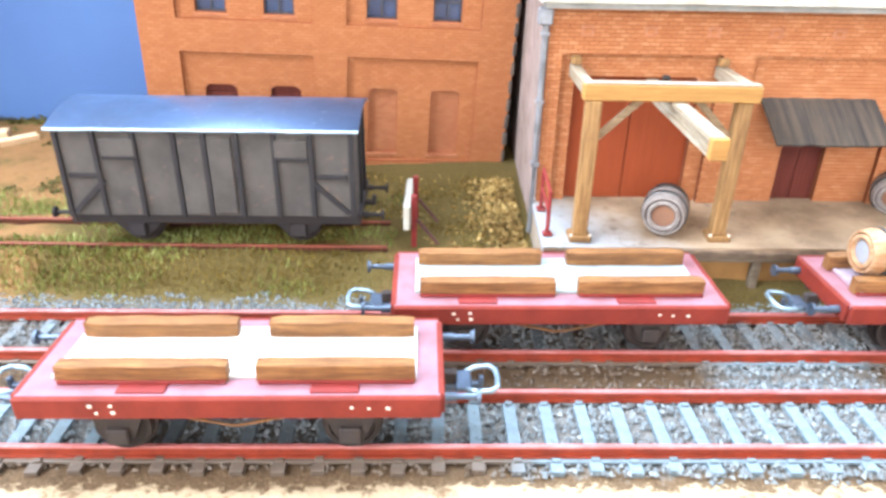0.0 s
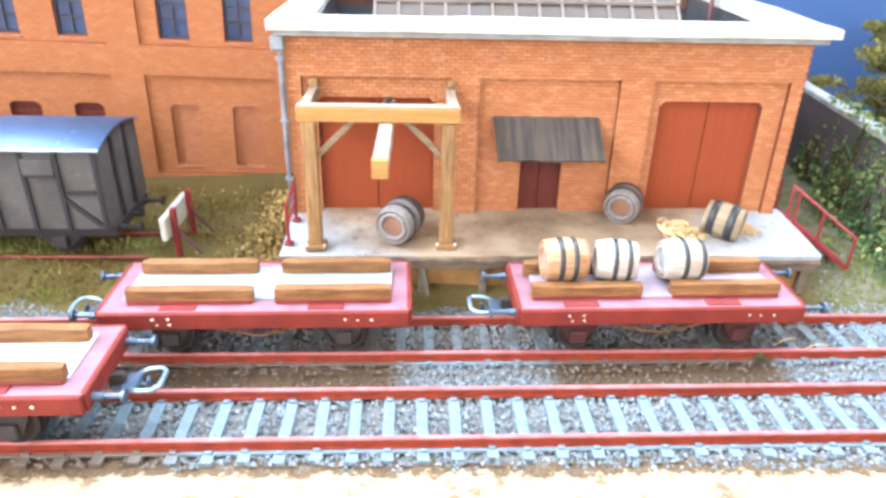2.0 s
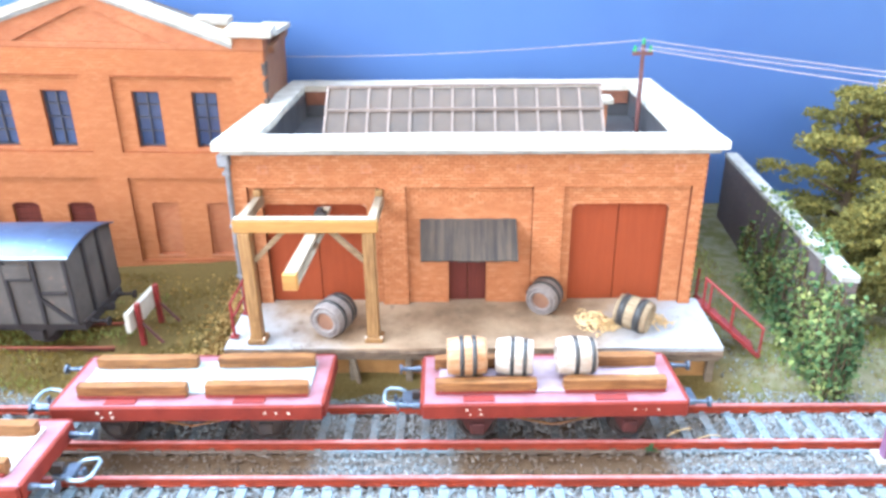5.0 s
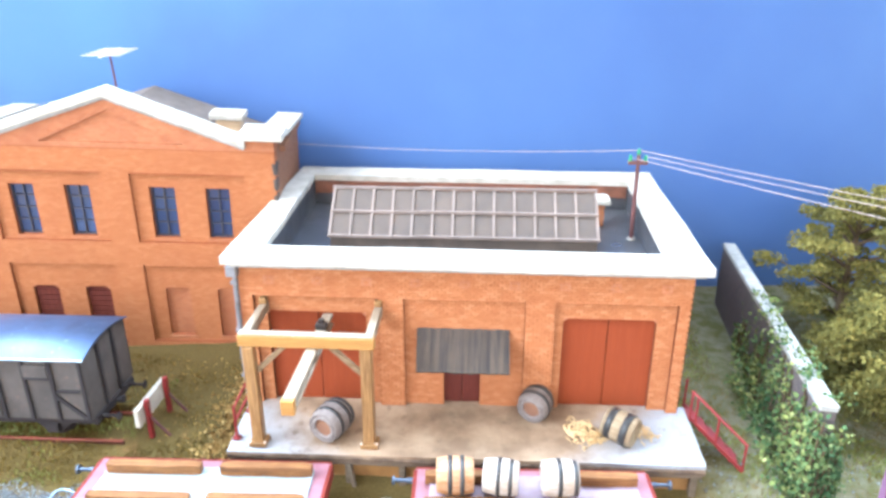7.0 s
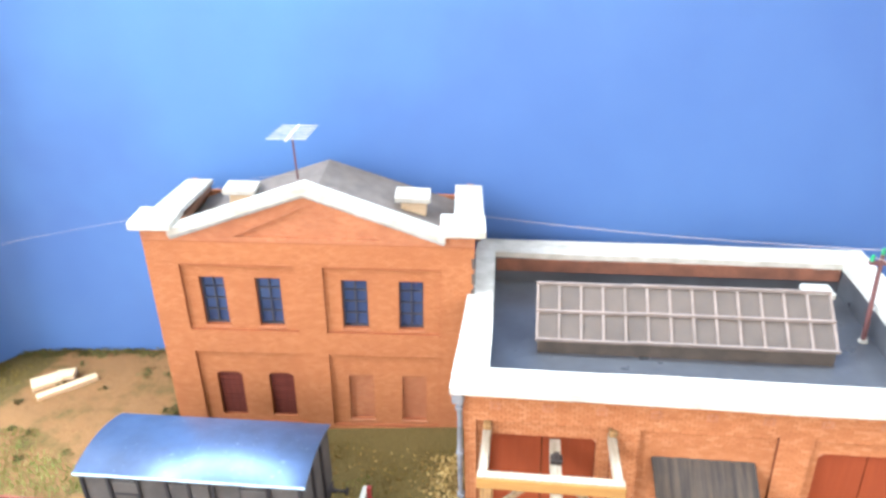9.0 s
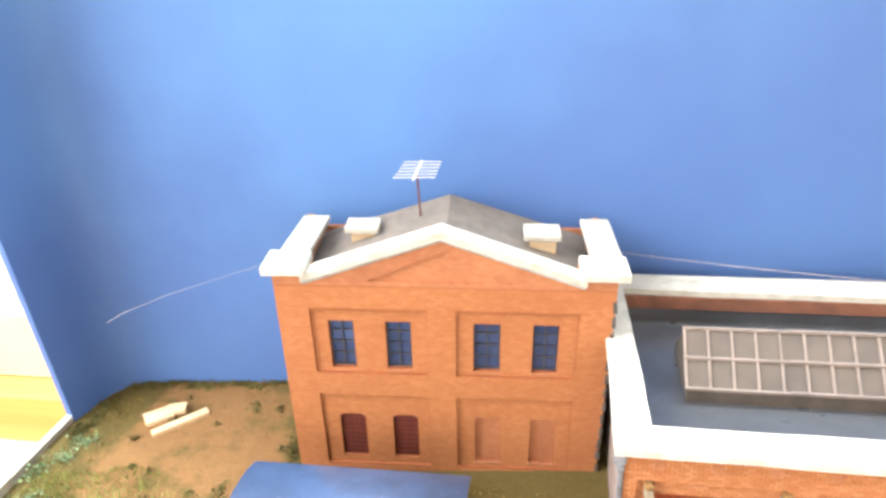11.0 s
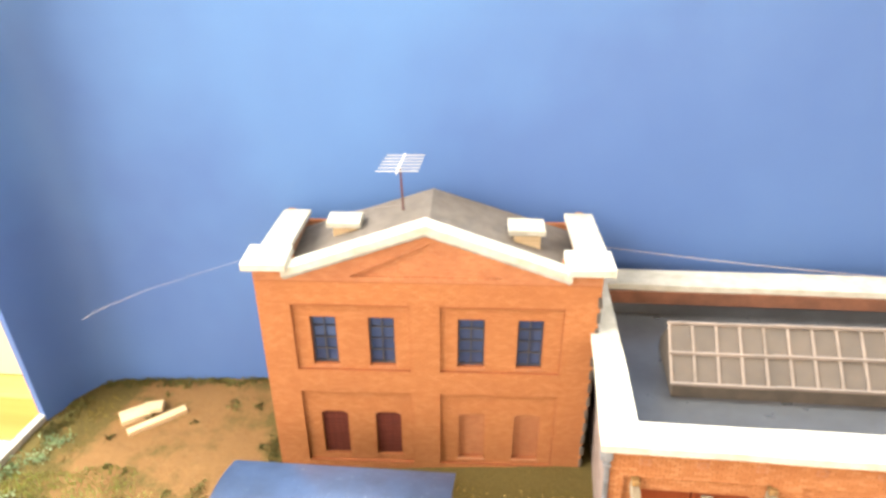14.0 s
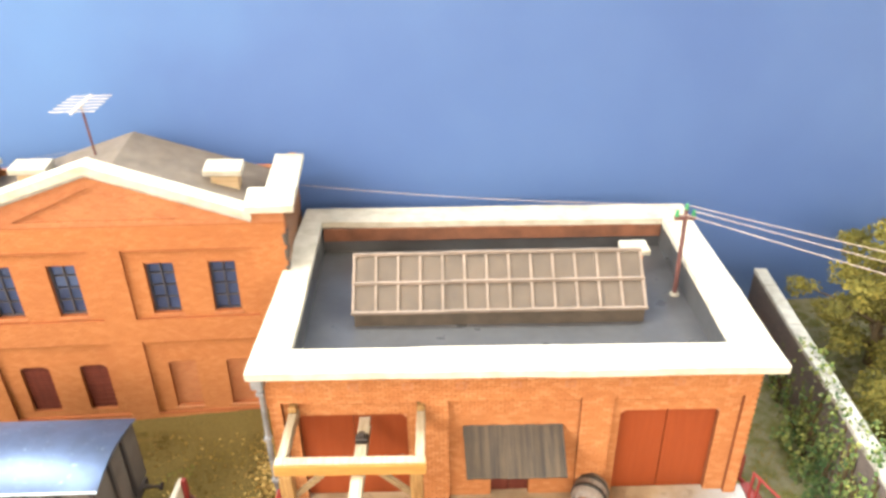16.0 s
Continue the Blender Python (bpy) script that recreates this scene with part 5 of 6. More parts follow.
def make_straw():
    rng = random.Random(5)
    bm = B()
    for cx, cy, n, s in ((148.0, 169.5, 70, 4.0), (151.5, 166.0, 60, 3.4), (167.5, 169.0, 60, 3.4)):
        for _ in range(n):
            x, y = rng.gauss(cx, s * 0.6), rng.gauss(cy, s * 0.55)
            a, l = rng.uniform(0, math.tau), rng.uniform(1.2, 3.2)
            z = deck_z(y) + rng.uniform(0.1, 2.4) * max(0.1, 1 - math.hypot(x - cx, y - cy) / (s * 1.6))
            pts = [(x + math.cos(a) * l * t + math.sin(a) * 0.8 * math.sin(t * 3), y + math.sin(a) * l * t, z + 0.9 * math.sin(t * 3.1)) for t in (0, 0.35, 0.7, 1)]
            tube(bm, pts, 0.24, 4)
    part("straw", bm, STRAW, None, "loose yellow straw spilled round the tipped barrel", category="straw", kind="stuff")


make_straw()


def make_rope():
    bm = B()
    for turn, (cx, cy, r) in enumerate(((146.6, 170.2, 3.6), (147.4, 169.6, 3.0))):
        pts = []
        for k in range(25):
            a = k / 24 * math.tau * 0.94
            x, y = cx + r * 1.25 * math.cos(a), cy + r * 0.8 * math.sin(a)
            pts.append((x, y, deck_z(y) + 0.6 + turn * 0.5 + 1.3 * math.sin(a * 1.5 + turn) ** 2))
        tube(bm, pts, 0.45, 6)
    part("rope", bm, STRAW, None, "pale yellow coiled rope lying on the platform deck", category="rope")


make_rope()


def make_side_rail():
    r = thing("platform_handrail", 31.4, 168, 17.5, 0, "dark red handrail at the platform's end", "handrail")
    for y in (161.0, 175.0):
        part("post", rod(B(), (31.6, y, deck_z(y)), (31.6, y, deck_z(y) + 12.0), 0.6, 0.5, 8), RED_STEEL, r, "", plan=True)
        part("foot", box(B(), 30.4, 32.8, y - 1.2, y + 1.2, deck_z(y) - 0.2, deck_z(y) + 0.5, 0.1), RED_STEEL, r, "", plan=True)
    for h in (6.5, 12.0):
        part("bar", rod(B(), (31.6, 160.6, deck_z(161) + h), (31.6, 175.4, deck_z(175) + h), 0.45, 0.45, 8), RED_STEEL, r, "", plan=True)


make_side_rail()


def make_steps():
    s = thing("platform_steps", 195, 172, 7, 0, "red steel steps with handrails at the platform's end", "steps")
    for k, dy in enumerate((0.0, 8.0)):
        top, low = Vector((186.4, 180.0 + dy, 19.2)), Vector((202.4, 166.2 + dy, 7.2))
        part("stringer", bar(B(), top, low, 0.8, 1.4, 0.1), RED_STEEL, s, "", plan=True)
        up = Vector((0, 0, 10.5))
        if k == 0:
            part("handrail", rod(B(), top + up, low + up, 0.5, 0.5, 8), RED_STEEL, s, "", plan=True)
        for f in (0.02, 0.12, 0.5, 0.98) if k == 0 else (0.02,):
            p = top.lerp(low, f)
            part("post", rod(B(), p, p + up, 0.45, 0.45, 8), RED_STEEL, s, "", plan=True)
    for f in (0.1, 0.28, 0.46, 0.64, 0.82):
        p = Vector((186.4, 180.0, 19.2)).lerp(Vector((202.4, 166.2, 7.2)), f)
        part("tread", box(B(), p.x - 1.5, p.x + 1.5, p.y + 0.2, p.y + 7.8, p.z - 0.3, p.z + 0.4, 0.1), RED_STEEL, s, "", plan=True)


make_steps()


def make_buffer_stop():
    b = thing("buffer_stop", -4.5, 180, 9, 0, "low buffer stop with a white beam on red posts", "buffer stop")
    part("beam", wobble(box(B(), -7.4, -5.5, 167.6, 189.6, 14.6, 21.9, 0.3), 0.2), COPING, b, "chipped white buffer beam", plan=True)
    for y in (172.4, 187.4):
        part("post", box(B(), -5.4, -3.9, y - 1.0, y + 1.0, 7.5, 23.4, 0.15), RED_STEEL, b, "", plan=True)
        part("strut", bar(B(), (-3.9, y, 16.0), (2.2, y, 8.4), 0.7, 0.8), POLE_BROWN, b, "", plan=True)


make_buffer_stop()

# ---------- roofs ----------


def make_pole():
    p = thing("telegraph_pole", 172.4, 236, 63.8, 0, "brown wooden roof pole with green insulators", "utility pole")
    part("pole", rod(B(), (172.4, 236, 63.8), (172.4, 237.5, 98.5), 0.95, 0.75, 10), POLE_BROWN, p, "", plan=True)
    part("crossarm", box(B(), 168.6, 176.0, 236.6, 238.4, 94.4, 95.8, 0.1), POLE_BROWN, p, "", plan=True)
    part("base", rod(B(), (172.4, 236, 63.9), (172.4, 236, 64.8), 1.8, 1.5, 10), COPING, p, "", plan=True)
    for x, z in ((169.4, 95.8), (172.4, 98.4), (175.2, 95.8)):
        part("insulator", rod(B(), (x, 237.5, z), (x, 237.5, z + 2.2), 0.8, 0.55, 10), GREEN_GLASS, p, "green glass insulator", plan=True)
    for x, z, back, drop in ((172.4, 100.0, 0.45, 0.088), (175.2, 97.6, 0.60, 0.066), (169.4, 97.2, 0.66, 0.082)):
        pts = [(x + 150 * t, 237.5 - 150 * back * t, z - 150 * drop * t - 4 * t * (1 - t)) for t in [i / 14 for i in range(15)]]
        part("wire", tube(B(), pts, 0.14, 5), WIRE, p, "thin sagging wire", plan=True)
    pts = [(172.4 + (24 - 172.4) * t, 237.5 + (291 - 237.5) * t, 100 - 12 * t - 7 * t * (1 - t)) for t in [i / 14 for i in range(15)]]
    part("wire", tube(B(), pts, 0.13, 5), WIRE, p, "", plan=True)


make_pole()


def make_antenna():
    a = thing("roof_antenna", -47.2, 268.5, 109.0, 2, "white rooftop television antenna on a thin mast", "antenna")
    part("mast", rod(B(), (0, 0, 0), (0, -1.5, 23.0), 0.5, 0.45, 8), POLE_BROWN, a)
    part("boom", rod(B(), (0.2, -11.0, 22.0), (0.8, 7.0, 23.8), 0.5, 0.5, 6), ANTENNA_PALE, a)
    for k in range(6):
        y = -10.0 + k * 3.1
        part("element", box(B(), -7.8 + k * 0.3, 8.6 + k * 0.1, y - 0.16, y + 0.16, 22.4 + k * 0.25, 22.75 + k * 0.25, 0.06), ANTENNA_PALE, a)
    way = [(-114.8, 160.6, 122.3), (-113.0, 165.5, 122.6), (-108.5, 182.0, 120.0), (-103.5, 200.0, 115.8), (-97.6, 219.5, 111.2), (-86.0, 243.0, 110.2), (-73.0, 263.0, 111.8), (-60.0, 267.5, 112.6), (-47.4, 268.4, 114.0)]
    part("lead_wire", tube(B(), way, 0.06, 5), WIRE, a, "thin pale lead wire with a loose end", plan=True)


make_antenna()


def make_offcuts():
    for name, x, y, l, w, rz, z, label in (("wood_offcut", -168.0, 251.2, 27.0, 4.4, 46, 0.0, "long pale timber offcut lying on the soil"), ("wood_offcut", -181.3, 254.6, 13.5, 9.0, 40, 0.0, "short pale board offcut lying on the soil"),
                                           ("wood_offcut", -174.3, 259.6, 9.0, 7.0, 20, 1.0, "small pale board offcut on the pile")):
        zz = ground_z(x, y)
        t = thing(name, x, y, zz - 0.3, rz, label, "wood", "wood offcuts")
        part("board", wobble(box(B(), -l / 2, l / 2, -w / 2, w / 2, z, z + 2.6, 0.25), 0.3, 0.1, x), OFFCUT, t)


make_offcuts()

# ---------- yard wall, ivy and tree ----------
WALL_A, WALL_B = Vector((219.2, 155.0, 0.0)), Vector((232.0, 292.0, 0.0))


def make_yard_wall():
    w = thing("yard_wall", 219, 149, 4, 0, "dark brick yard wall with a pale stone coping", "wall")
    d = (WALL_B - WALL_A).normalized()
    rz = math.degrees(math.atan2(d.y, d.x))
    m = Matrix.Translation(WALL_A) @ Matrix.Rotation(math.radians(rz), 4, "Z")
    L = (WALL_B - WALL_A).length
    part("masonry", box(B(), 0.5, L, -2.4, 2.4, -2, 39.6, 0.0, m), WALL_BRICK, w, "dark sooty brickwork", plan=True)
    n = 9
    for k in range(n):
        bm = box(B(), L * k / n + 0.15, L * (k + 1) / n - 0.15, -2.8, 2.8, 39.7, 41.9, 0.3, m)
        part("coping_slab", wobble(bm, 0.2, 0.1), GREY_COPING, w, "pale grey coping slab", plan=True)


make_yard_wall()


def leaf(bm, p, s, rng):
    """A small two-faced leaf, folded along its rib."""
    a = Vector((rng.gauss(0, 1), rng.gauss(0, 1), rng.gauss(0, 1))).normalized()
    u = a.orthogonal().normalized()
    v = a.cross(u)
    t = rng.uniform(0, math.tau)
    u, v = u * math.cos(t) + v * math.sin(t), v * math.cos(t) - u * math.sin(t)
    q = [bm.verts.new(p + s * x) for x in (-u * 0.5, v * 0.42 + a * 0.14, u * 0.5, -v * 0.42 + a * 0.14)]
    bm.faces.new((q[0], q[1], q[2]))
    bm.faces.new((q[0], q[2], q[3]))


def make_ivy():
    rng = random.Random(11)
    v = thing("ivy", 215, 170, 6, 0, "green ivy climbing over the dark yard wall", "climbing plant")
    bm, stems = B(), []
    d = (WALL_B - WALL_A).normalized()
    side = Vector((-d.y, d.x, 0))
    for k in range(64):
        s = rng.uniform(0, 1) ** 1.5 * 96 - 3
        top = rng.uniform(24, 43) * (1.0 if s < 66 else 0.8)
        base = WALL_A + d * s + side * rng.uniform(2.8, 5.0)
        z, pts = ground_z(base.x, base.y), []
        drift = rng.uniform(-0.35, 0.35)
        while z < top:
            q = Vector((base.x, base.y, 0)) + d * (drift * z + 1.6 * noise.noise((k * 3.1, z * 0.09, 0))) - side * (z / 44) * 2.0
            pts.append((q.x, q.y, z))
            dens = 3.2 + 8 * noise.noise((k * 1.7, z * 0.12, 5))
            spread = 1.1 + 1.8 * abs(noise.noise((k * 2.3, z * 0.08, 9)))
            for _ in range(max(1, int(dens))):
                leaf(bm, Vector((q.x + rng.gauss(0, spread * 0.7), q.y + rng.gauss(0, spread), z + rng.gauss(0, 1.6))), rng.uniform(1.1, 2.4), rng)
            z += 1.25
        if len(pts) > 2:
            stems.append(tube(B(), pts, 0.4, 4))
    for k in range(11):
        a = k / 10 * math.pi
        base = WALL_A + side * (4.2 * math.cos(a)) - d * (1.0 + 4.0 * math.sin(a))
        z, pts, top = ground_z(base.x, base.y), [], rng.uniform(24, 41)
        while z < top:
            q = base + d * (0.9 * noise.noise((k * 4.1, z * 0.1, 2))) + side * (1.2 * noise.noise((k * 2.9, z * 0.1, 6)))
            pts.append((q.x, q.y, z))
            for _ in range(rng.randint(3, 8)):
                leaf(bm, Vector((q.x + rng.gauss(0, 1.5), q.y + rng.gauss(0, 1.4), z + rng.gauss(0, 1.3))), rng.uniform(1.0, 2.2), rng)
            z += 1.4
        stems.append(tube(B(), pts, 0.4, 4))
    # tufts that hang over the coping and bushes at the foot
    for _ in range(14):
        s = rng.uniform(0, 85)
        c = WALL_A + d * s + side * rng.uniform(-4, 4)
        for _ in range(22):
            leaf(bm, Vector((c.x + rng.gauss(0, 1.8), c.y + rng.gauss(0, 2.6), 42.2 + abs(rng.gauss(0, 1.1)))), rng.uniform(1.0, 2.0), rng)
    for k in range(6):
        s = rng.uniform(-4, 70)
        c = WALL_A + d * s + side * rng.uniform(5, 9)
        hz = rng.uniform(4, 11)
        for _ in range(90):
            leaf(bm, Vector((c.x + rng.gauss(0, 2.6), c.y + rng.gauss(0, 3.4), ground_z(c.x, c.y) + abs(rng.gauss(0, hz * 0.6)))), rng.uniform(1.1, 2.3), rng)
    part("leaves", bm, IVY, v, "", plan=True)
    for stem in stems:
        part("stem", stem, BARK, v, "", plan=True)


make_ivy()


def make_tree(name, x, y, height, spread, seed, label, crown_low=0.3):
    """Tapered trunk and limbs that carry flat, ragged pads of foliage."""
    rng = random.Random(seed)
    z0 = ground_z(x, y) - 0.5
    t = thing(name, x, y, z0, 0, label, "tree", "trees")
    wood, crown = B(), B()
    trunk = [(1.5 * noise.noise((seed, k * 0.4, 0)), 1.5 * noise.noise((seed, k * 0.4, 7)), height * 0.93 * k / 6) for k in range(7)]
    for k in range(6):
        rod(wood, trunk[k], trunk[k + 1], 2.4 * (1 - k / 7), 2.4 * (1 - (k + 1) / 7), 8)
    for k in range(30):
        h = crown_low + (1.0 - crown_low) * (k + rng.uniform(0, 1)) / 30
        a = k * 2.4 + rng.uniform(-0.4, 0.4)
        u = (h - crown_low) / (1 - crown_low)
        reach = spread * (0.35 + 0.65 * math.sin(math.pi * (0.15 + 0.8 * u)) ** 0.7) * rng.uniform(0.55, 1.05) * (1.0 if u < 0.9 else 0.4)
        b = Vector((trunk[3][0], trunk[3][1], height * max(0.1, h - 0.14) * 0.92))
        e = Vector((math.cos(a) * reach, math.sin(a) * reach, height * h * 0.97))
        mid = b.lerp(e, 0.55) + Vector((0, 0, 2.0))
        rod(wood, b, mid, 0.8, 0.5, 5)
        rod(wood, mid, e, 0.5, 0.15, 5)
        for c, n in ((e, 3), (mid, 2)):
            for _ in range(n):
                cc = c + Vector((rng.gauss(0, 4.0), rng.gauss(0, 4.0), rng.gauss(0, 1.4)))
                rx, rz = rng.uniform(4.2, 7.6), rng.uniform(1.8, 3.0)
                for _ in range(int(rx * rx * 4.2)):
                    d = Vector((rng.gauss(0, 1), rng.gauss(0, 1), rng.gauss(0.25, 1)))
                    d.normalize()
                    q = rng.uniform(0.45, 1.05)
                    leaf(crown, cc + Vector((d.x * rx, d.y * rx, d.z * rz)) * q, rng.uniform(0.9, 1.9), rng)
    part("trunk", wood, BARK, t, "thin brown trunk with spreading limbs")
    part("crown", crown, TREE_LEAF, t, "ragged olive-green crown with gaps")


make_tree("tree", 274, 262, 72, 36, 3, "bushy olive-green tree behind the yard wall", 0.18)
make_tree("tree", 325, 232, 64, 32, 8, "broad olive-green tree at the layout's end", 0.2)
make_tree("tree", 266, 208, 44, 26, 14, "low olive-green tree close behind the yard wall", 0.15)


def make_mast():
    m = thing("lattice_mast", 220.5, 122.8, 2.6, 0, "slender purple steel mast between the tracks", "mast")
    part("foot", box(B(), -3, 3, -3, 3, -1.4, 0.6, 0.2), GREY_COPING, m)
    part("post", box(B(), -1.6, 1.6, -1.3, 1.3, 0.5, 46, 0.3), MAST, m, "purple-grey steel post")


make_mast()

# ---------- furniture of the room ----------


def make_sideboard():
    s = thing("sideboard", -1000, 840, -900, 0, "white sideboard with a pine drawer band and cream back panel", "cabinet")
    part("body", box(B(), -500, 420, -60, 40, 0, 358, 4), SIDE_WHITE, s, "white painted body")
    part("drawer_band", box(B(), -500, 420, -30, 44, 359, 456, 4), PINE, s, "yellow pine drawer band")
    part("back_panel", box(B(), -500, 420, 20, 46, 457, 582, 3), ROOM_CREAM, s, "cream back panel")


make_sideboard()

# ---------- sleepers and ballast ----------


def make_sleepers(track, x0, x1, limit):
    made = None
    k = 0
    x = x0
    rng = random.Random(int(x0) + limit)
    while x < x1:
        if made is None:
            bm = box(B(), -1.3, 1.3, -12.6 if limit == 1 else -10.4, 10.2, -1.3, 0.05, 0.12)
            for sy in (-1, 1):
                for o in (-1, 1):
                    box(bm, -0.8, 0.8, sy * GAUGE + o * 1.5 - 0.45, sy * GAUGE + o * 1.5 + 0.45, 0.04, 0.6, 0.1)
            ob = part("sleeper", bm, SLEEPER, track, "")
            made = ob
        else:
            ob = new("sleeper", made.data)
            ob.parent = track
        ob.matrix_basis = pose((x - 90) * MM, rng.uniform(-0.4, 0.4) * MM, 0, 0, 0, rng.uniform(-0.8, 0.8))
        x += 7.5
        k += 1


make_sleepers(TRACK_NEAR, -214.7, 412, 1)
make_sleepers(TRACK_FAR, -213, 412, 2)


def make_ballast():
    rng = np.random.default_rng(4)
    n = 52000
    xs = rng.uniform(-212, 300, n)
    ys = np.where(rng.uniform(0, 1, n) < 0.93, rng.uniform(82, 153, n), rng.uniform(150, 185, n))
    size = rng.uniform(0.35, 0.75, n)
    pts, faces = [], []
    base = [(1, 0, -0.2), (-0.6, 0.85, -0.3), (-0.5, -0.8, -0.2), (0.1, 0.1, 0.9)]
    for x, y, s in zip(xs, ys, size):
        edge = 88.2 + 2.4 * noise.noise((x * 0.12, 0, 2.0))
        yard = x > 187 and rng.uniform() < smoothstep(188, 150, y)
        if y < edge or (y > 151 + 4 * noise.noise((x * 0.08, 3.0, 0)) and not yard):
            continue
        blot = 8.0 * noise.noise((x * 0.06, y * 0.2, 6.0))
        if (113 < y < 127 and (x < 58 + 2 * blot or 98 < x + blot < 158) and rng.uniform() < 0.72) or (y < 93.0 and x < 12 + 3 * blot and rng.uniform() < 0.6):
            continue
        near = min(abs(y - 102.5 - 0.016 * (x - 90)), abs(y - 133.6 - 0.016 * (x - 90)))
        z = (2.3 if y < 118 else 2.5) if near < 14 else 1.7
        if y > 150:
            z = ground_z(x, y) + 0.1
        a = rng.uniform(0, 6.283)
        ca, sa = math.cos(a) * s, math.sin(a) * s
        i = len(pts)
        j = rng.uniform(0.7, 1.3, 4)
        for (bx, by, bz), q in zip(base, j):
            pts.append(((x + (bx * ca - by * sa) * q) * MM, (y + (bx * sa + by * ca) * q) * MM, (z + bz * s * 0.9 * q) * MM))
        faces += [(i, i + 1, i + 3), (i + 1, i + 2, i + 3), (i + 2, i, i + 3)]
    me = bpy.data.meshes.new("ballast")
    me.from_pydata(pts, [], faces)
    me.materials.append(STONE)
    tagged(new("ballast", me), "loose grey ballast chippings between and beside the sleepers", "ballast", "", "stuff")


make_ballast()


def make_grass(name, material, label, count, where, seed, tall):
    rng = np.random.default_rng(seed)
    pts, faces = [], []
    made = 0
    while made < count:
        x, y = rng.uniform(-216, 330), rng.uniform(148, 300)
        if rng.uniform() > where(x, y):
            continue
        made += 1
        h = rng.uniform(0.5, 1.0) * tall
        a = rng.uniform(0, 6.283)
        w = 0.16 + 0.1 * rng.uniform()
        lx, ly = rng.normal(0, 0.35) * h, rng.normal(0, 0.35) * h
        z = ground_z(x, y) - 0.2
        i = len(pts)
        ca, sa = math.cos(a) * w, math.sin(a) * w
        pts += [((x - ca) * MM, (y - sa) * MM, z * MM), ((x + ca) * MM, (y + sa) * MM, z * MM), ((x + lx) * MM, (y + ly) * MM, (z + h) * MM)]
        faces.append((i, i + 1, i + 2))
    me = bpy.data.meshes.new(name)
    me.from_pydata(pts, [], faces)
    me.materials.append(material)
    tagged(new(name, me), label, "grass", "", "stuff")


def free_ground(x, y):
    if 29 < x < 186.5 and y > 147:
        return 0.0
    if -98 < x < 30 and y > 226:
        return 0.0
    if 211 < x < 236:
        return 0.0
    return 1.0


def fresh(x, y):
    if x > -10 or y > 215 + 20 * noise.noise((x * 0.02, 0, 0)):
        if not (186 < x < 213 or (x > 236 and y < 215)):
            return 0.0
    if x < -95 and y < 172:
        return free_ground(x, y) * smoothstep(149, 154, y)
    f = smoothstep(-0.05, 0.35, noise.noise((x * 0.03 + 4, y * 0.05, 2)) + 0.35 * smoothstep(-70, -130, x))
    return free_ground(x, y) * f * smoothstep(149, 154, y)


def olive(x, y):
    if x > 186:
        return 0.25 * free_ground(x, y)
    band = smoothstep(150, 155, y) * (1.0 if y < 170 else 0.55 * smoothstep(-105, -80, x))
    if y > 185 and x < -95:
        band = 0.5 * max(smoothstep(-188, -204, x), smoothstep(-112, -100, x))
    return free_ground(x, y) * band * smoothstep(-0.35, 0.2, noise.noise((x * 0.05, y * 0.06, 8)))


make_grass("grass", GRASS_GREEN, "fresh green static grass on the bank beside the siding", 16000, fresh, 21, 2.6)
make_grass("dry_grass", GRASS_OLIVE, "dry olive-brown grass between the siding and the house", 30000, olive, 22, 1.7)


def make_litter():
    """Straw-like leaf litter heaped along the shed's corner."""
    rng = random.Random(9)
    bm = B()
    for _ in range(1500):
        t = rng.uniform(0, 1)
        x = 27.5 - abs(rng.gauss(0, 7.5))
        y = 160 + 62 * t
        if x < 4 + 8 * noise.noise((y * 0.05, 0, 3)):
            continue
        leaf(bm, Vector((x, y, ground_z(x, y) + rng.uniform(0.1, 1.2 + 1.8 * smoothstep(14, 27, x)))), rng.uniform(0.8, 2.0), rng)
    for _ in range(260):
        x, y = rng.uniform(-30, 28), rng.uniform(168, 224)
        leaf(bm, Vector((x, y, ground_z(x, y) + rng.uniform(0.2, 1.2))), rng.uniform(0.7, 1.6), rng)
    part("leaf_litter", bm, LITTER, None, "ochre leaf litter heaped in the corner by the shed", category="leaves", kind="stuff")


make_litter()


def make_tufts():
    """Pale mint tufts on the bank by the board's end."""
    rng = random.Random(19)
    bm = B()
    for _ in range(26):
        cx, cy = rng.uniform(-219, -196), rng.uniform(158, 238)
        if cx > -204 and cy > 200:
            continue
        for _ in range(45):
            x, y = cx + rng.gauss(0, 2.2), max(150, cy + rng.gauss(0, 2.2))
            leaf(bm, Vector((x, y, ground_z(x, y) + abs(rng.gauss(0.8, 1.2)))), rng.uniform(0.8, 1.8), rng)
    part("moss_tufts", bm, MINT, None, "pale mint-green moss tufts on the bank by the board rim", category="moss", kind="stuff")


make_tufts()


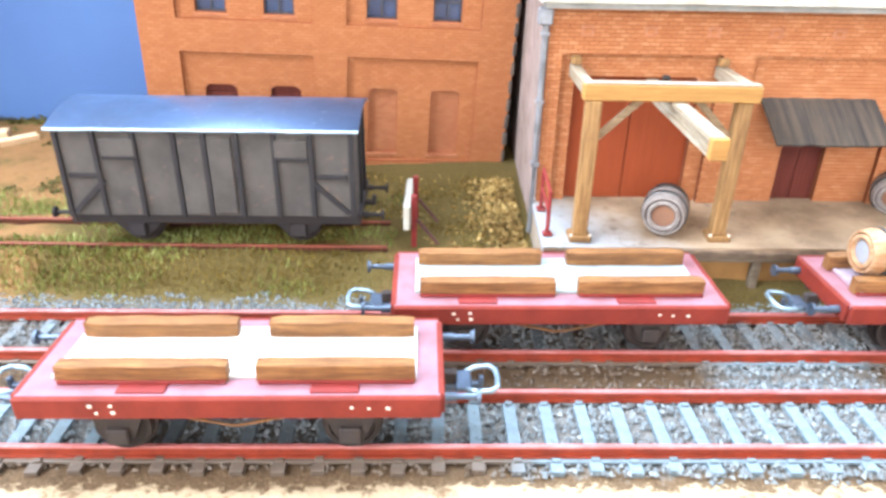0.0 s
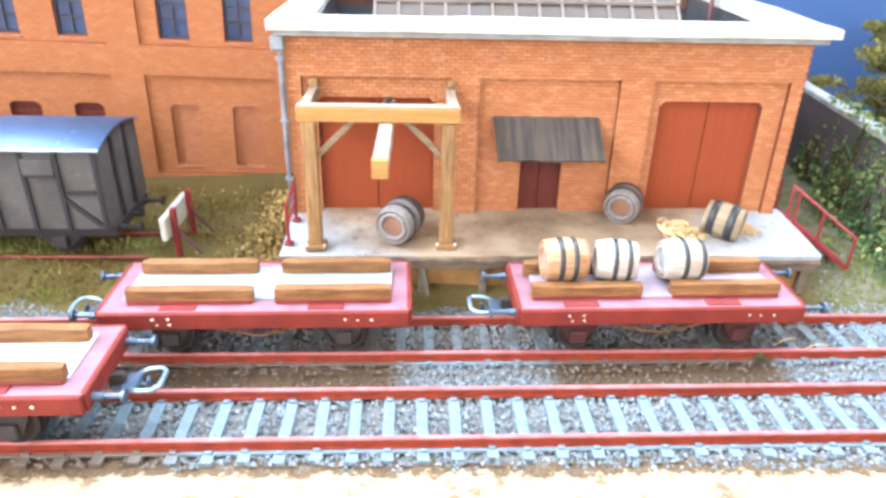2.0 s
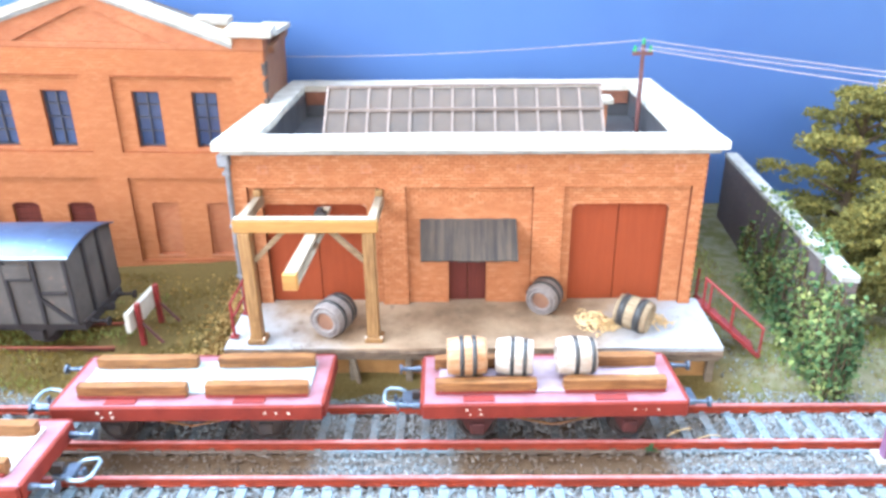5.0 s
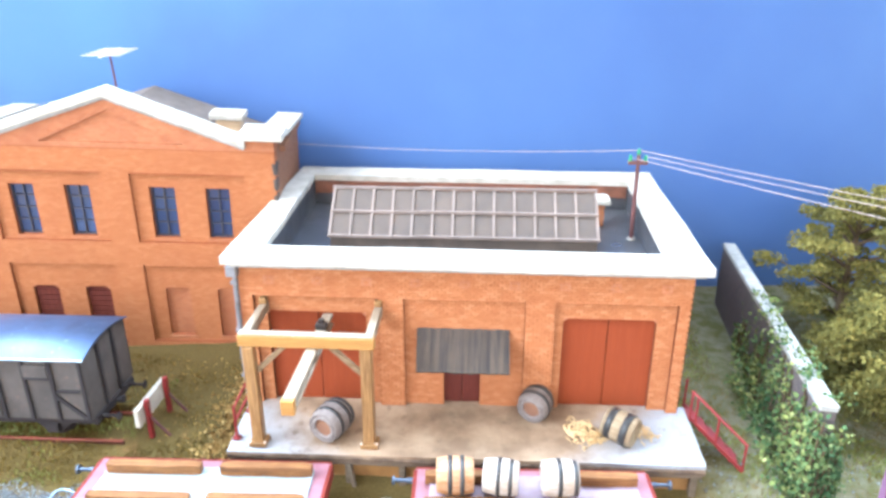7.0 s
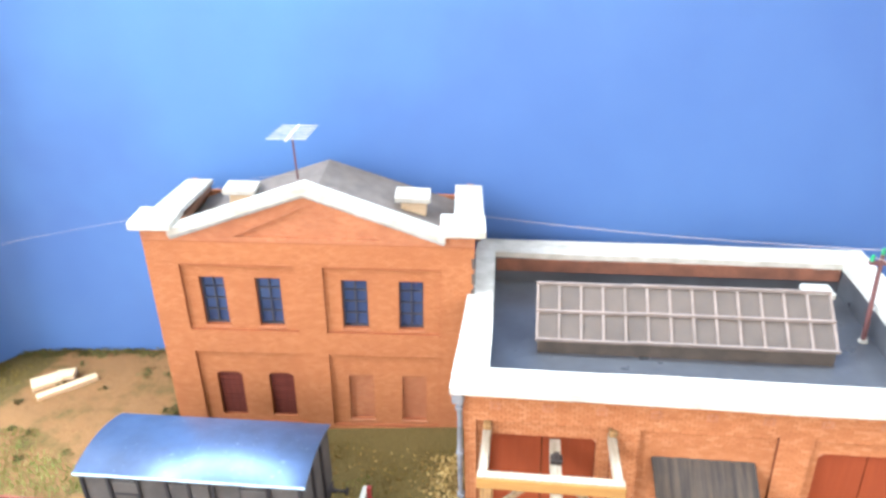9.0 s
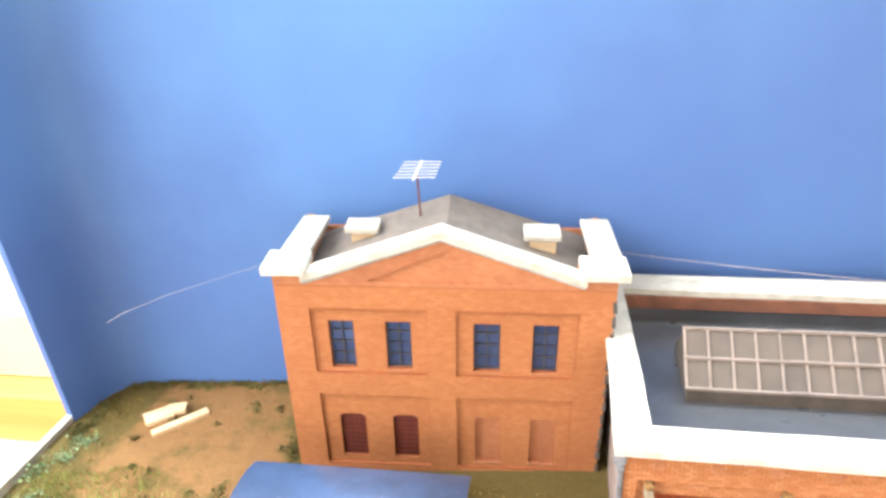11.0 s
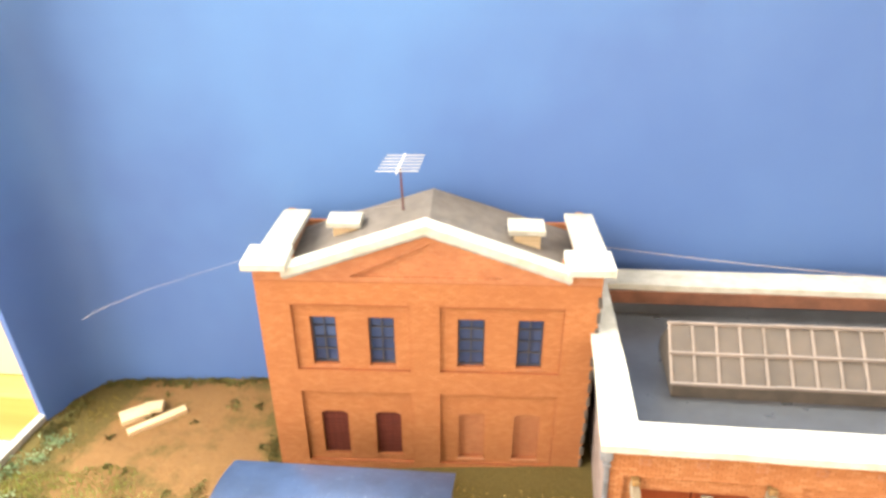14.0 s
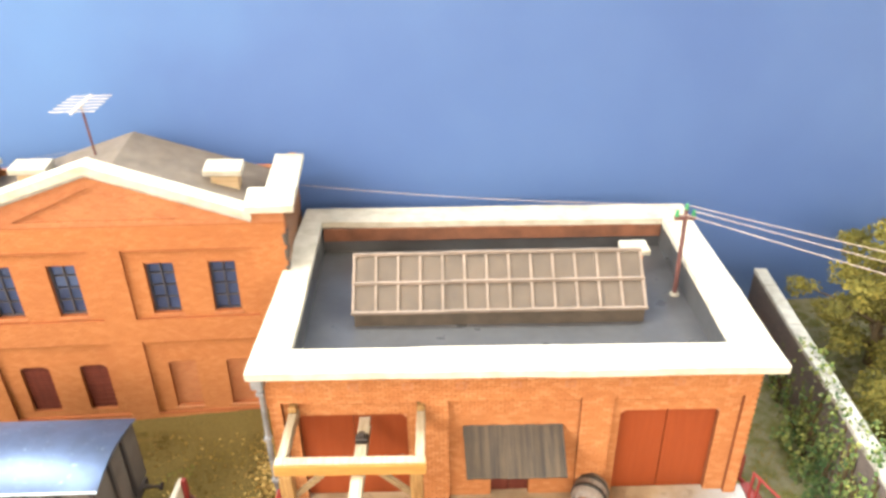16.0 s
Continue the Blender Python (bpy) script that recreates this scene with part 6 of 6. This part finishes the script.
def make_moss():
    """Dark moss clumps along the backdrop's foot, by the house and scattered on the soil."""
    rng = random.Random(27)
    bm = B()
    spots = [(-212 + 114 * k / 44, 281.0 + 0.085 * (114 * k / 44) - abs(rng.gauss(0, 3.0)), rng.uniform(2.0, 4.5)) for k in range(45)]
    spots += [(rng.uniform(-108, -100), rng.uniform(215, 280), rng.uniform(2, 4)) for _ in range(22)]
    spots += [(rng.uniform(-205, -110), rng.uniform(200, 272), rng.uniform(1.5, 3.2)) for _ in range(16)]
    spots += [(-214 + rng.gauss(0, 3), rng.uniform(235, 268), rng.uniform(2, 4)) for _ in range(14)]
    for cx, cy, r in spots:
        for _ in range(int(16 * r)):
            x, y = cx + rng.gauss(0, r * 0.55), cy + rng.gauss(0, r * 0.5)
            leaf(bm, Vector((x, y, ground_z(x, y) + abs(rng.gauss(0, r * 0.22)))), rng.uniform(0.7, 1.6), rng)
    part("moss", bm, MOSS, None, "dark olive moss clumps along the edges of the soil", category="moss", kind="stuff")


make_moss()


def make_small_scatter():
    """A green tuft against the rail and a few dry stalks in the ballast."""
    rng = random.Random(33)
    bm = B()
    for _ in range(60):
        leaf(bm, Vector((157.4 + rng.gauss(0, 0.9), 124.2 + rng.gauss(0, 0.6), 3.2 + abs(rng.gauss(0, 0.9)))), rng.uniform(0.5, 1.0), rng)
    part("green_tuft", bm, IVY, None, "tiny dark green tuft growing against the rail", category="plant")
    for x, y, a, l in ((163.5, 130.5, 24, 8.5), (171.5, 129.2, 12, 7.0), (176.0, 93.0, 40, 6.0)):
        c, q = math.cos(math.radians(a)), math.sin(math.radians(a))
        pts = [(x + c * l * t, y + q * l * t, 3.4 + 0.8 * math.sin(t * 3.1)) for t in (0, 0.3, 0.6, 1.0)]
        part("dry_stalk", tube(B(), pts, 0.16, 5), STRAW, None, "thin pale dry stalk lying across the ballast", category="stalk", group="dry stalks")


make_small_scatter()

# ---------- brickwork ----------


def courses(rect, holes, rng, row=1.06, length=2.7, joint=0.17):
    """The bricks of a face, as (x0, x1, z0, z1), in running bond, cut at its edges and openings."""
    x0, x1, z0, z1 = rect
    out = []
    n = int((z1 - z0) / row)
    for j in range(n):
        a, b = z0 + j * row, z0 + (j + 1) * row - joint
        mid = (a + b) / 2
        cuts = [(h[0], h[1]) for h in holes if h[2] - 0.3 < mid < h[3] + 0.3]
        spans, at = [], x0
        for c in sorted(cuts):
            if c[0] > at:
                spans.append((at, c[0]))
            at = max(at, c[1])
        if at < x1:
            spans.append((at, x1))
        off = (length / 2) * (j % 2)
        for s0, s1 in spans:
            x = x0 - off + math.floor((s0 - x0 + off) / length) * length
            while x < s1:
                p, q = max(x, s0) + joint / 2, min(x + length, s1) - joint / 2
                if q - p > 0.35:
                    out.append((p, q, a, b))
                x += length
    return out


def brick_skin(parent, faces, proud, material, seed, plan, singles=None, single_material=None):
    """faces: (y, rect, holes). The joined rest is one part; those inside singles are bricks of their own."""
    rng = random.Random(seed)
    pts, quads, meshes, count = [], [], {}, 0
    root = FRAME[parent].inverted() if plan else Matrix.Identity(4)
    for y, rect, holes in faces:
        for p, q, a, b in courses(rect, holes, rng):
            out = proud * rng.uniform(0.85, 1.15)
            if singles and count < 300 and singles[0] < p and q < singles[1] and singles[2] < a and b < singles[3] and abs(q - p - 2.53) < 0.05:
                count += 1
                if "brick" not in meshes:
                    bm = box(B(), -1.265, 1.265, -1.0, 0.0, 0.0, 0.89, 0.06)
                    finish(bm)
                    me = bpy.data.meshes.new("brick")
                    bm.to_mesh(me)
                    bm.free()
                    me.materials.append(single_material)
                    meshes["brick"] = me
                ob = new("brick", meshes["brick"])
                ob.parent = parent
                ob.matrix_basis = root @ pose((p + q) / 2 * MM, (y - out + 1.0) * MM, a * MM)
                continue
            i = len(pts)
            w = [(p, y - out, a), (q, y - out, a), (q, y - out, b), (p, y - out, b), (p, y + 0.05, a), (q, y + 0.05, a), (q, y + 0.05, b), (p, y + 0.05, b)]
            pts += [tuple(root @ (Vector(v) * MM)) for v in w]
            quads += [(i, i + 1, i + 2, i + 3), (i, i + 4, i + 5, i + 1), (i + 1, i + 5, i + 6, i + 2), (i + 2, i + 6, i + 7, i + 3), (i + 3, i + 7, i + 4, i)]
    me = bpy.data.meshes.new("brickwork")
    me.from_pydata(pts, [], quads)
    me.materials.append(material)
    ob = new("brickwork", me)
    ob.parent = parent
    tagged(ob, "", "", "", "stuff")


SHED_FACES = [(181.2, (30.8, 182.4, 17.0, 73.2), [(a, b, 16.0, 61.6) for a, b in PANELS])]
SHED_FACES += [(182.8, (a, b, 18.0, 61.6), OPENINGS) for a, b in PANELS]
brick_skin(SHED, SHED_FACES, 0.2, PIECE, 31, True, (86.6, 130.0, 18.0, 61.6), PIECE_ONE)
HOUSE_FACES = [(0.15, (H_L, H_R, -3.0, H_TOP - 0.2), H_PANELS)] + [(1.45, p, H_WINDOWS + H_SHUTTERS + H_NICHES) for p in H_PANELS]
brick_skin(HOUSE, HOUSE_FACES, 0.14, HOUSE_PIECE, 32, False)
